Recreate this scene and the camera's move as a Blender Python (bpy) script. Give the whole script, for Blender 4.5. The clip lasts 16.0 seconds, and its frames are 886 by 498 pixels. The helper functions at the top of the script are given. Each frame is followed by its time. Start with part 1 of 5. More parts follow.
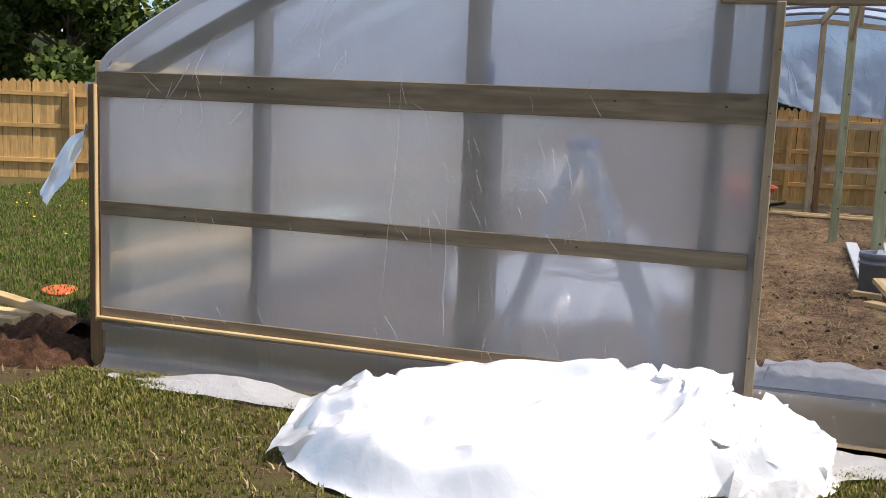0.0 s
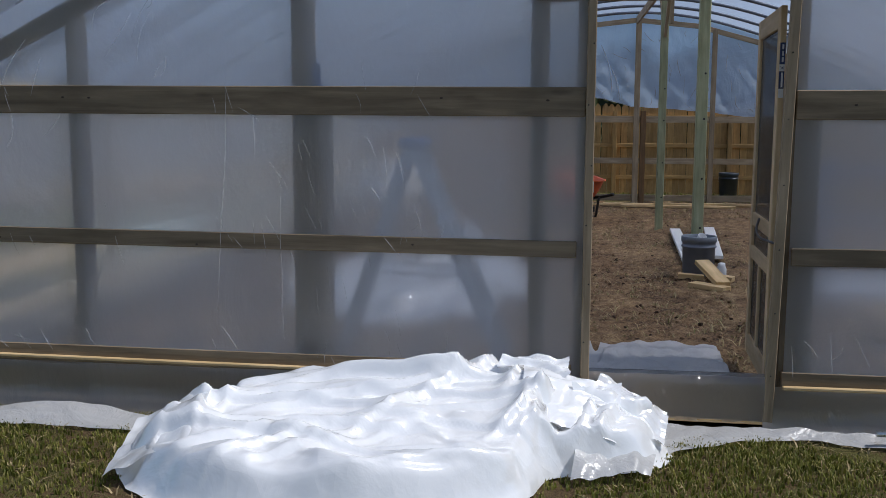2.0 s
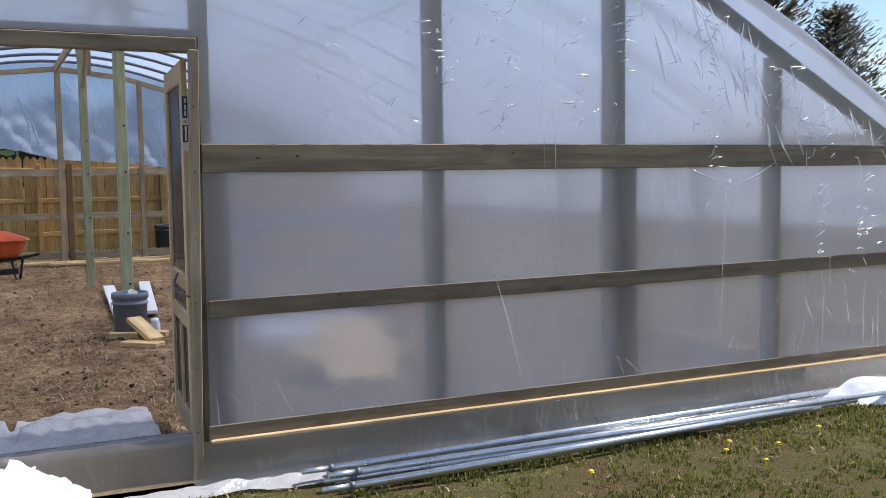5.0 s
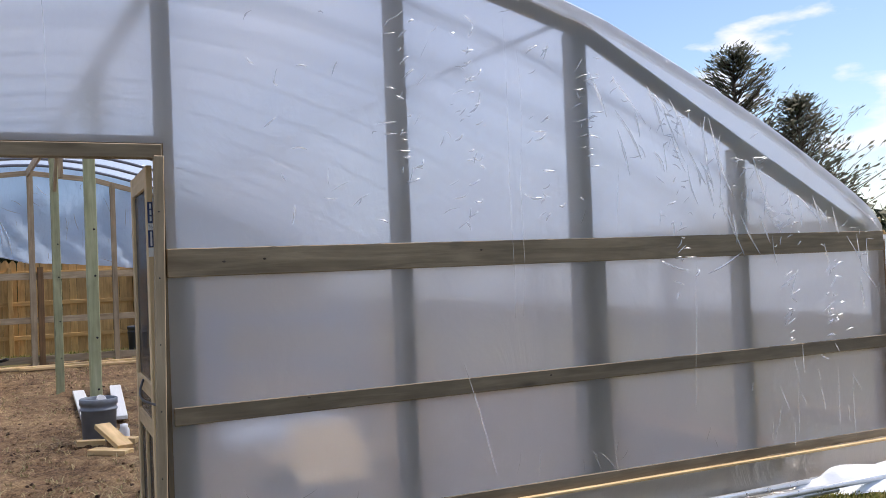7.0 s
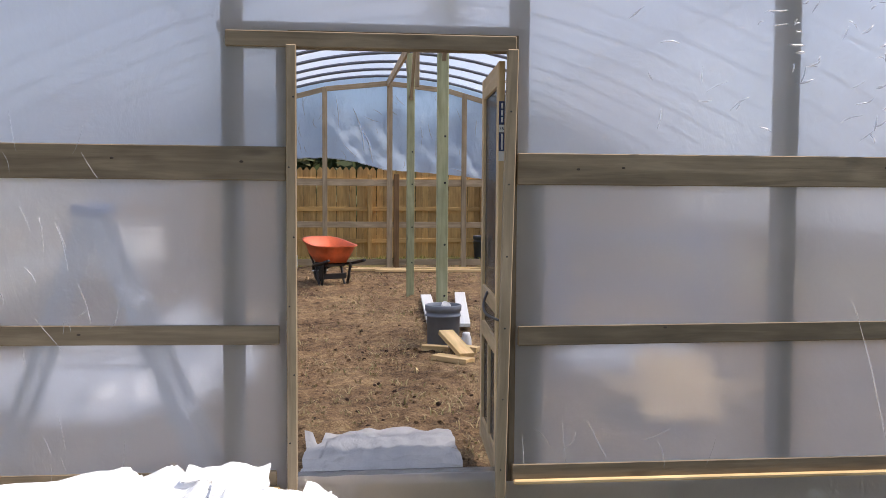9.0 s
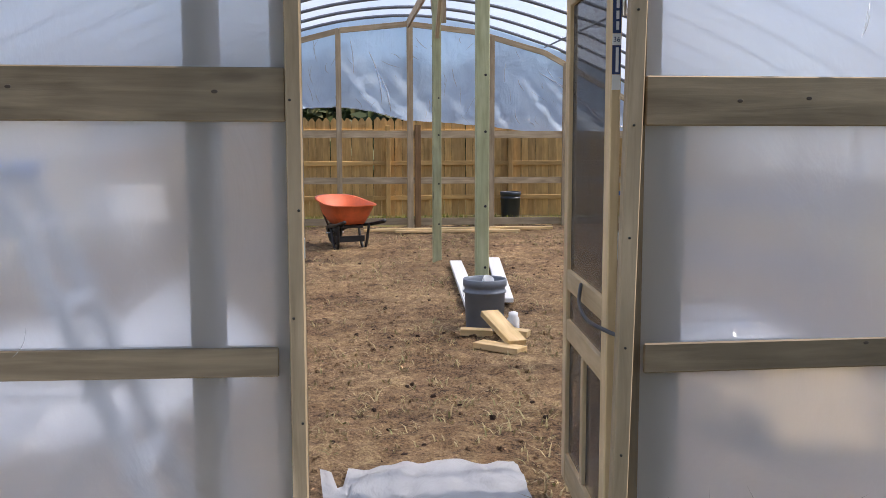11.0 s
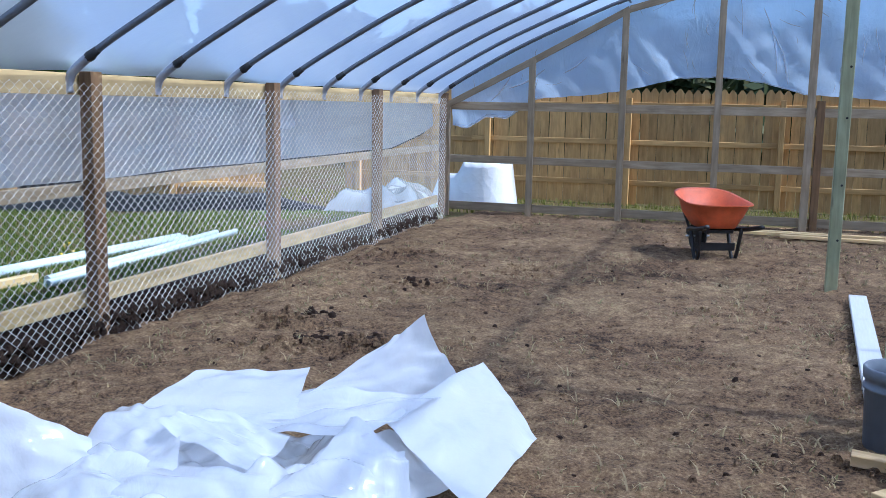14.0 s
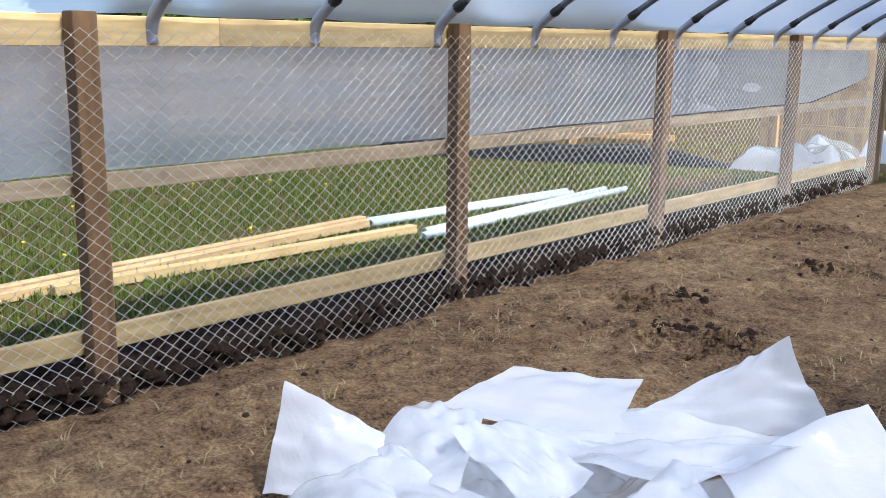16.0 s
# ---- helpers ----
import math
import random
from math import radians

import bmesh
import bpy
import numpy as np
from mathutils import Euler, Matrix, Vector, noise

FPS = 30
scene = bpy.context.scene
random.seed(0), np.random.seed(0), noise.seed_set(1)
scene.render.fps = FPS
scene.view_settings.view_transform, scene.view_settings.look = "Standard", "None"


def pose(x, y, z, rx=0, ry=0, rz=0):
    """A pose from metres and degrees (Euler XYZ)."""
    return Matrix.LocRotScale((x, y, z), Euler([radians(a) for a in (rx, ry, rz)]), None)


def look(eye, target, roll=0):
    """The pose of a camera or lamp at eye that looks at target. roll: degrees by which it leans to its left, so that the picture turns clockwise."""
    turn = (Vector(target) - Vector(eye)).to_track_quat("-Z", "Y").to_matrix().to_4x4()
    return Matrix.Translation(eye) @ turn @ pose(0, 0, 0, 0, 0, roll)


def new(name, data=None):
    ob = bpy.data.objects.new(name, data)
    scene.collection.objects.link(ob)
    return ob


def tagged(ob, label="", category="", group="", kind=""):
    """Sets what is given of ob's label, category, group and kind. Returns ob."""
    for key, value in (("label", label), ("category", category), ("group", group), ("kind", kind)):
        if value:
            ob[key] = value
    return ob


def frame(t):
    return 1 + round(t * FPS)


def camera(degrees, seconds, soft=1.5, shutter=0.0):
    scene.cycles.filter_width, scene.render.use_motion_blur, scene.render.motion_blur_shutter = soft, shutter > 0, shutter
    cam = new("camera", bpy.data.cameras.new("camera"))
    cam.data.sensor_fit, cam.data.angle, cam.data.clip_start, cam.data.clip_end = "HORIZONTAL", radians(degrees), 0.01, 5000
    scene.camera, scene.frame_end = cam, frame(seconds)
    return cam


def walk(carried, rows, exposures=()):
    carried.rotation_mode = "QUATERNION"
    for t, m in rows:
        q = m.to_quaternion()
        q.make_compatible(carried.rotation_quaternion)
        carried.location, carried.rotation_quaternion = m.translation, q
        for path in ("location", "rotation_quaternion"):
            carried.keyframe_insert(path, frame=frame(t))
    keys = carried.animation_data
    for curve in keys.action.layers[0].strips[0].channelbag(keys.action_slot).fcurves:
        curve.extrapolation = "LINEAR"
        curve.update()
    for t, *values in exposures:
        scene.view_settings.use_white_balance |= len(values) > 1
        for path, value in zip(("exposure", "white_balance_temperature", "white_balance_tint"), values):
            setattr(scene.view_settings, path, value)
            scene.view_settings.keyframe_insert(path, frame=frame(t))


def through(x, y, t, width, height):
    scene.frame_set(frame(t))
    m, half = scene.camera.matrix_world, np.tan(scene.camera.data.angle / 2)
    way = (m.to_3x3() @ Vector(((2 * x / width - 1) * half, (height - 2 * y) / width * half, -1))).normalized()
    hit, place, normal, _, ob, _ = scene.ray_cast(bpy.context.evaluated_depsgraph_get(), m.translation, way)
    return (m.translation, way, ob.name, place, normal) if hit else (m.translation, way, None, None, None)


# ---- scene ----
cam = camera(49.5, 16.0, soft=0.85)
PATH = [
    (0, (-0.177, -5.069, 1.523), (-0.726, -3.167, 1.245), 2.3),
    (0.5, (-0.188, -5.076, 1.512), (-0.737, -3.175, 1.225), 2.2),
    (1, (-0.188, -5.076, 1.489), (-0.725, -3.171, 1.198), 1.9),
    (1.5, (-0.168, -5.075, 1.491), (-0.573, -3.136, 1.216), 1.3),
    (2, (-0.133, -5.058, 1.491), (-0.368, -3.089, 1.233), 0.2),
    (2.5, (-0.105, -5.03, 1.493), (-0.12, -3.047, 1.232), 0.3),
    (3, (-0.065, -4.992, 1.486), (0.138, -3.018, 1.235), 0.2),
    (3.5, (-0.021, -4.958, 1.487), (0.352, -3.009, 1.243), -0.6),
    (4, (0.017, -4.941, 1.493), (0.616, -3.045, 1.274), -0.5),
    (4.5, (0.037, -4.932, 1.493), (0.801, -3.094, 1.301), -0.7),
    (4.7, (0.041, -4.928, 1.497), (0.848, -3.108, 1.316), -0.7),
    (6.8, (0.112, -4.916, 1.534), (1.058, -3.154, 1.55), -2.1),
    (7, (0.106, -4.919, 1.539), (1.011, -3.136, 1.569), -2.2),
    (7.5, (0.103, -4.883, 1.553), (0.851, -3.03, 1.641), -2.0),
    (8, (0.158, -4.755, 1.547), (0.716, -2.835, 1.599), 0.1),
    (8.5, (0.185, -4.623, 1.529), (0.503, -2.649, 1.469), -0.1),
    (8.7, (0.191, -4.525, 1.518), (0.46, -2.547, 1.405), 0.1),
    (10.8, (0.166, -2.963, 1.472), (0.345, -0.977, 1.314), 0.7),
    (11, (0.159, -2.78, 1.475), (0.366, -0.804, 1.252), -0.1),
    (11.5, (0.18, -2.292, 1.464), (0.338, -0.306, 1.297), 0.2),
    (12, (0.231, -1.817, 1.524), (0.287, 0.175, 1.348), -0.6),
    (12.5, (0.288, -1.373, 1.531), (0.363, 0.623, 1.436), 2.1),
    (13, (0.424, -0.887, 1.522), (0.237, 1.099, 1.37), -0.1),
    (13.5, (0.46, -0.519, 1.559), (0.05, 1.414, 1.249), -0.8),
    (14, (0.476, -0.238, 1.591), (-0.106, 1.653, 1.296), 1.1),
    (14.5, (0.477, -0.069, 1.602), (-0.18, 1.781, 1.216), -0.1),
    (14.6, (0.47, -0.048, 1.6), (-0.26, 1.771, 1.201), -1.2),
    (15, (0.414, 0.133, 1.609), (-0.657, 1.79, 1.282), -1.3),
    (15.5, (0.448, 0.412, 1.657), (-0.858, 1.881, 1.29), 2.2),
    (16, (0.416, 0.589, 1.659), (-0.892, 2.041, 1.237), 0.7),
]
EXPOSURES = [
    (0.0, 0.3, 6750, 15), (0.5, 0.1, 6650, 15), (1.0, -0.64, 6200, 13), (1.5, -0.62, 6100, 12), (2.0, -0.62, 6050, 12), (3.0, -0.62, 6400, 12), (3.5, -0.62, 6300, 14),
    (4.0, -0.22, 6250, 15), (4.5, 0.15, 6150, 15), (7.0, 0.4, 6500, 16), (8.5, 0.5, 6950, 17), (11.0, 0.68, 6800, 15), (11.5, 0.78, 6800, 15), (12.0, 0.8, 6850, 15), (12.5, 0.76, 6550, 13),
    (13.0, 0.62, 5950, 13), (13.5, 0.42, 5350, 11), (14.0, 0.45, 5150, 10), (14.5, 0.47, 5150, 9), (15.0, 0.5, 5300, 9), (15.5, 0.47, 5900, 11), (16.0, 0.52, 6100, 12)]
walk(cam, [(t, look(eye, target, roll)) for t, eye, target, roll in PATH], EXPOSURES)

# ---- light ----
SUN_DIR = Vector((0.56, -0.018, 0.83)).normalized()
world = bpy.data.worlds.new("sky")
scene.world = world
world.use_nodes = True
wn = world.node_tree
wn.nodes.clear()
w_out = wn.nodes.new("ShaderNodeOutputWorld")
w_bg = wn.nodes.new("ShaderNodeBackground")
w_sky = wn.nodes.new("ShaderNodeTexSky")
w_sky.sky_type = "NISHITA"
w_sky.sun_disc = False
w_sky.ozone_density = 3.0
w_sky.dust_density = 0.4
w_sky.sun_elevation = math.asin(SUN_DIR.z)
w_sky.sun_rotation = math.atan2(SUN_DIR.x, SUN_DIR.y)
w_bg.inputs["Strength"].default_value = 0.125
w_tc = wn.nodes.new("ShaderNodeTexCoord")
w_map = wn.nodes.new("ShaderNodeMapping")
w_map.inputs["Scale"].default_value = (1.0, 1.0, 2.6)
w_noise = wn.nodes.new("ShaderNodeTexNoise")
w_noise.inputs["Scale"].default_value = 4.6
w_noise.inputs["Detail"].default_value = 7.0
w_ramp = wn.nodes.new("ShaderNodeValToRGB")
w_ramp.color_ramp.elements[0].position = 0.575
w_ramp.color_ramp.elements[1].position = 0.635
w_mix = wn.nodes.new("ShaderNodeMixRGB")
w_mix.inputs["Color2"].default_value = (6.5, 6.7, 7.0, 1)
wn.links.new(w_tc.outputs["Generated"], w_map.inputs["Vector"])
wn.links.new(w_map.outputs["Vector"], w_noise.inputs["Vector"])
wn.links.new(w_noise.outputs["Fac"], w_ramp.inputs["Fac"])
wn.links.new(w_ramp.outputs["Color"], w_mix.inputs["Fac"])
wn.links.new(w_sky.outputs["Color"], w_mix.inputs["Color1"])
wn.links.new(w_mix.outputs["Color"], w_bg.inputs["Color"])
wn.links.new(w_bg.outputs["Background"], w_out.inputs["Surface"])

sun = new("sun", bpy.data.lights.new("sun", "SUN"))
sun.data.energy = 5.0
sun.data.angle = radians(1.2)
sun.data.color = (1.0, 0.95, 0.87)
sun.matrix_world = look(SUN_DIR * 40, (0, 0, 0))


# ---- materials ----
def mat_base(name):
    m = bpy.data.materials.new(name)
    m.use_nodes = True
    nt = m.node_tree
    nt.nodes.clear()
    return m, nt, nt.nodes.new("ShaderNodeOutputMaterial")


def node(nt, kind, **values):
    n = nt.nodes.new(kind)
    for key, value in values.items():
        n.inputs[key.replace("_", " ")].default_value = value
    return n


def ramp_of(nt, stops):
    r = nt.nodes.new("ShaderNodeValToRGB")
    while len(r.color_ramp.elements) < len(stops):
        r.color_ramp.elements.new(0.5)
    for e, (pos, col) in zip(r.color_ramp.elements, stops):
        e.position, e.color = pos, (*col, 1)
    return r


def coords(nt, scale=(1, 1, 1), which="Object"):
    tc = nt.nodes.new("ShaderNodeTexCoord")
    mp = nt.nodes.new("ShaderNodeMapping")
    mp.inputs["Scale"].default_value = scale
    nt.links.new(tc.outputs[which], mp.inputs["Vector"])
    return mp.outputs["Vector"]


def wood(name, dark, light, grey=0.0, rough=0.72, knots=0.5):
    """Sawn timber, grain along the local x axis, each piece with a tone of its own."""
    m, nt, out = mat_base(name)
    L = nt.links.new
    p = node(nt, "ShaderNodeBsdfPrincipled", Roughness=rough)
    info = nt.nodes.new("ShaderNodeObjectInfo")
    off = nt.nodes.new("ShaderNodeVectorMath")
    off.operation = "ADD"
    comb = nt.nodes.new("ShaderNodeCombineXYZ")
    mul = nt.nodes.new("ShaderNodeMath")
    mul.operation = "MULTIPLY"
    mul.inputs[1].default_value = 37.0
    L(info.outputs["Random"], mul.inputs[0])
    for s in ("X", "Y", "Z"):
        L(mul.outputs[0], comb.inputs[s])
    L(coords(nt, (0.9, 14, 14)), off.inputs[0])
    L(comb.outputs[0], off.inputs[1])
    grain = node(nt, "ShaderNodeTexNoise", Scale=1.6, Detail=6.0, Roughness=0.62, Distortion=0.6)
    L(off.outputs[0], grain.inputs["Vector"])
    col = ramp_of(nt, [(0.3, dark), (0.72, light)])
    L(grain.outputs["Fac"], col.inputs["Fac"])
    off2 = nt.nodes.new("ShaderNodeVectorMath")
    off2.operation = "ADD"
    L(coords(nt, (1.7, 6, 6)), off2.inputs[0])
    L(comb.outputs[0], off2.inputs[1])
    vor = node(nt, "ShaderNodeTexVoronoi", Scale=1.0)
    L(off2.outputs[0], vor.inputs["Vector"])
    kn = ramp_of(nt, [(0.02, (knots,) * 3), (0.13, (0, 0, 0))])
    L(vor.outputs["Distance"], kn.inputs["Fac"])
    mk = nt.nodes.new("ShaderNodeMixRGB")
    mk.inputs["Color2"].default_value = (dark[0] * 0.35, dark[1] * 0.3, dark[2] * 0.28, 1)
    L(kn.outputs["Color"], mk.inputs["Fac"])
    L(col.outputs["Color"], mk.inputs["Color1"])
    st = node(nt, "ShaderNodeTexNoise", Scale=2.3, Detail=3.0)
    L(off2.outputs[0], st.inputs["Vector"])
    stain = ramp_of(nt, [(0.35, (1, 1, 1)), (0.75, (0.72, 0.7, 0.66))])
    L(st.outputs["Fac"], stain.inputs["Fac"])
    ms = nt.nodes.new("ShaderNodeMixRGB")
    ms.blend_type = "MULTIPLY"
    ms.inputs["Fac"].default_value = 1.0
    L(mk.outputs["Color"], ms.inputs["Color1"])
    L(stain.outputs["Color"], ms.inputs["Color2"])
    hsv = nt.nodes.new("ShaderNodeHueSaturation")
    hsv.inputs["Saturation"].default_value = 1.0 - grey
    mr = nt.nodes.new("ShaderNodeMapRange")
    mr.inputs["To Min"].default_value, mr.inputs["To Max"].default_value = 0.8, 1.18
    L(info.outputs["Random"], mr.inputs["Value"])
    L(mr.outputs[0], hsv.inputs["Value"])
    L(ms.outputs["Color"], hsv.inputs["Color"])
    L(hsv.outputs["Color"], p.inputs["Base Color"])
    b = node(nt, "ShaderNodeBump", Strength=0.35, Distance=0.004)
    L(grain.outputs["Fac"], b.inputs["Height"])
    L(b.outputs["Normal"], p.inputs["Normal"])
    L(p.outputs[0], out.inputs["Surface"])
    return m


def plain(name, color, rough=0.5, metal=0.0, vary=0.25, scale=9.0, bump=0.15, spec=0.5, stretch=(1, 1, 1)):
    """Painted, moulded or metal surface with slight stains and relief."""
    m, nt, out = mat_base(name)
    L = nt.links.new
    p = node(nt, "ShaderNodeBsdfPrincipled", Roughness=rough, Metallic=metal)
    p.inputs["Specular IOR Level"].default_value = spec
    n1 = node(nt, "ShaderNodeTexNoise", Scale=scale, Detail=6.0, Roughness=0.65)
    L(coords(nt, stretch), n1.inputs["Vector"])
    lo = tuple(c * (1 - vary) for c in color)
    hi = tuple(min(1, c * (1 + vary * 0.5)) for c in color)
    col = ramp_of(nt, [(0.3, lo), (0.7, hi)])
    L(n1.outputs["Fac"], col.inputs["Fac"])
    L(col.outputs["Color"], p.inputs["Base Color"])
    rr = nt.nodes.new("ShaderNodeMapRange")
    rr.inputs["To Min"].default_value, rr.inputs["To Max"].default_value = rough * 0.8, min(1, rough * 1.25)
    L(n1.outputs["Fac"], rr.inputs["Value"])
    L(rr.outputs[0], p.inputs["Roughness"])
    b = node(nt, "ShaderNodeBump", Strength=bump, Distance=0.004)
    L(n1.outputs["Fac"], b.inputs["Height"])
    L(b.outputs["Normal"], p.inputs["Normal"])
    L(p.outputs[0], out.inputs["Surface"])
    return m


def film(name, clear, haze, back, gloss, tint=(0.9, 0.93, 0.97), rough=0.12, blur=0.3, wrinkle=0.5, scale=2.2, crease_glint=0.0, stretch=(1.0, 1.0, 0.55), crinkle=0.0):
    """Polyethylene sheet: a share passes straight, a share passes blurred, a share is scattered through and back, and it shines."""
    m, nt, out = mat_base(name)
    L = nt.links.new
    n1 = node(nt, "ShaderNodeTexNoise", Scale=scale, Detail=5.0, Roughness=0.6, Distortion=1.4)
    L(coords(nt, stretch), n1.inputs["Vector"])
    n2 = node(nt, "ShaderNodeTexNoise", Scale=scale * 5, Detail=3.0, Distortion=0.8)
    L(coords(nt, stretch), n2.inputs["Vector"])
    add = nt.nodes.new("ShaderNodeMath")
    add.operation = "MULTIPLY_ADD"
    add.inputs[1].default_value = 0.25
    L(n2.outputs["Fac"], add.inputs[0])
    L(n1.outputs["Fac"], add.inputs[2])
    b = node(nt, "ShaderNodeBump", Strength=wrinkle, Distance=0.05)
    L(add.outputs[0], b.inputs["Height"])
    if crinkle:
        # sharp facets as in crumpled film, at two sizes
        for size, deep in ((2.6, 0.06), (6.5, 0.02)):
            warp = node(nt, "ShaderNodeTexNoise", Scale=size * 0.6, Detail=2.0)
            L(coords(nt, stretch), warp.inputs["Vector"])
            shift = nt.nodes.new("ShaderNodeVectorMath")
            shift.operation = "MULTIPLY_ADD"
            shift.inputs[1].default_value = (0.25, 0.25, 0.25)
            L(warp.outputs["Color"], shift.inputs[0])
            L(coords(nt, stretch), shift.inputs[2])
            vo = node(nt, "ShaderNodeTexVoronoi", Scale=size)
            L(shift.outputs[0], vo.inputs["Vector"])
            b0, b = b, node(nt, "ShaderNodeBump", Strength=crinkle, Distance=deep)
            L(vo.outputs["Distance"], b.inputs["Height"])
            L(b0.outputs["Normal"], b.inputs["Normal"])
    tr = node(nt, "ShaderNodeBsdfTransparent", Color=(*tint, 1))
    re = node(nt, "ShaderNodeBsdfRefraction", Color=(*tint, 1), Roughness=blur, IOR=1.12)
    tl = node(nt, "ShaderNodeBsdfTranslucent", Color=(*tint, 1))
    df = node(nt, "ShaderNodeBsdfDiffuse", Color=(*tint, 1))
    gl = node(nt, "ShaderNodeBsdfGlossy", Color=(1, 1, 1, 1), Roughness=rough)
    L(b.outputs["Normal"], gl.inputs["Normal"])
    L(b.outputs["Normal"], df.inputs["Normal"])

    def mix(fac, a, c):
        mx = nt.nodes.new("ShaderNodeMixShader")
        mx.inputs[0].default_value = fac
        L(a.outputs[0], mx.inputs[1])
        L(c.outputs[0], mx.inputs[2])
        return mx
    soft = 1 - clear - haze - back
    s1 = mix(back / max(1e-6, haze + back), tl, df)
    s2 = mix(clear / max(1e-6, clear + soft), re, tr)
    s3 = mix(haze + back, s2, s1)
    if crease_glint:
        # glints along the film's creases, painted as pale lines in patches
        w1 = node(nt, "ShaderNodeTexNoise", Scale=2.6, Detail=2.0, Distortion=2.2)
        L(coords(nt, (1.5, 1.5, 0.5)), w1.inputs["Vector"])
        line = ramp_of(nt, [(0.488, (0, 0, 0)), (0.5, (1, 1, 1)), (0.512, (0, 0, 0))])
        L(w1.outputs["Fac"], line.inputs["Fac"])
        w2 = node(nt, "ShaderNodeTexNoise", Scale=1.7, Detail=3.0)
        L(coords(nt), w2.inputs["Vector"])
        patch = ramp_of(nt, [(0.5, (0, 0, 0)), (0.68, (crease_glint, crease_glint, crease_glint))])
        L(w2.outputs["Fac"], patch.inputs["Fac"])
        mm = nt.nodes.new("ShaderNodeMath")
        mm.operation = "MULTIPLY"
        L(line.outputs["Color"], mm.inputs[0])
        L(patch.outputs["Color"], mm.inputs[1])
        both = mix(0.5, tl, df)
        s5 = nt.nodes.new("ShaderNodeMixShader")
        L(mm.outputs[0], s5.inputs[0])
        L(s3.outputs[0], s5.inputs[1])
        L(both.outputs[0], s5.inputs[2])
        s3 = s5
    lw = nt.nodes.new("ShaderNodeLayerWeight")
    lw.inputs["Blend"].default_value = 0.2
    L(b.outputs["Normal"], lw.inputs["Normal"])
    fm = nt.nodes.new("ShaderNodeMath")
    fm.operation = "MULTIPLY_ADD"
    fm.use_clamp = True
    fm.inputs[1].default_value = 0.32 * gloss
    fm.inputs[2].default_value = 0.03 * gloss
    L(lw.outputs["Facing"], fm.inputs[0])
    s4 = nt.nodes.new("ShaderNodeMixShader")
    L(fm.outputs[0], s4.inputs[0])
    L(s3.outputs[0], s4.inputs[1])
    L(gl.outputs[0], s4.inputs[2])
    L(s4.outputs[0], out.inputs["Surface"])
    return m


def earth(name, stops, scale=1.0, bump=1.0, dist=0.03, which="Object"):
    """Ground: three scales of noise drive colour and relief."""
    m, nt, out = mat_base(name)
    L = nt.links.new
    p = node(nt, "ShaderNodeBsdfPrincipled", Roughness=0.95)
    p.inputs["Specular IOR Level"].default_value = 0.15
    v = coords(nt, (scale,) * 3, which)
    n1 = node(nt, "ShaderNodeTexNoise", Scale=0.9, Detail=6.0, Roughness=0.6)
    n2 = node(nt, "ShaderNodeTexNoise", Scale=9.0, Detail=6.0, Roughness=0.7)
    n3 = node(nt, "ShaderNodeTexNoise", Scale=55.0, Detail=4.0, Roughness=0.7)
    for n in (n1, n2, n3):
        L(v, n.inputs["Vector"])
    a = nt.nodes.new("ShaderNodeMixRGB")
    a.inputs["Fac"].default_value = 0.5
    L(n1.outputs["Fac"], a.inputs["Color1"])
    L(n2.outputs["Fac"], a.inputs["Color2"])
    c = nt.nodes.new("ShaderNodeMixRGB")
    c.inputs["Fac"].default_value = 0.38
    L(a.outputs["Color"], c.inputs["Color1"])
    L(n3.outputs["Fac"], c.inputs["Color2"])
    col = ramp_of(nt, stops)
    L(c.outputs["Color"], col.inputs["Fac"])
    L(col.outputs["Color"], p.inputs["Base Color"])
    b = node(nt, "ShaderNodeBump", Strength=bump, Distance=dist)
    L(c.outputs["Color"], b.inputs["Height"])
    L(b.outputs["Normal"], p.inputs["Normal"])
    L(p.outputs[0], out.inputs["Surface"])
    return m


def leafy(name, stops, through=0.35, rough=0.6):
    """Blades and leaves: tone by island, light passes through a little."""
    m, nt, out = mat_base(name)
    L = nt.links.new
    g = nt.nodes.new("ShaderNodeNewGeometry")
    col = ramp_of(nt, stops)
    L(g.outputs["Random Per Island"], col.inputs["Fac"])
    p = node(nt, "ShaderNodeBsdfPrincipled", Roughness=rough)
    p.inputs["Specular IOR Level"].default_value = 0.25
    t = nt.nodes.new("ShaderNodeBsdfTranslucent")
    L(col.outputs["Color"], p.inputs["Base Color"])
    L(col.outputs["Color"], t.inputs["Color"])
    mx = nt.nodes.new("ShaderNodeMixShader")
    mx.inputs[0].default_value = through
    L(p.outputs[0], mx.inputs[1])
    L(t.outputs[0], mx.inputs[2])
    L(mx.outputs[0], out.inputs["Surface"])
    return m


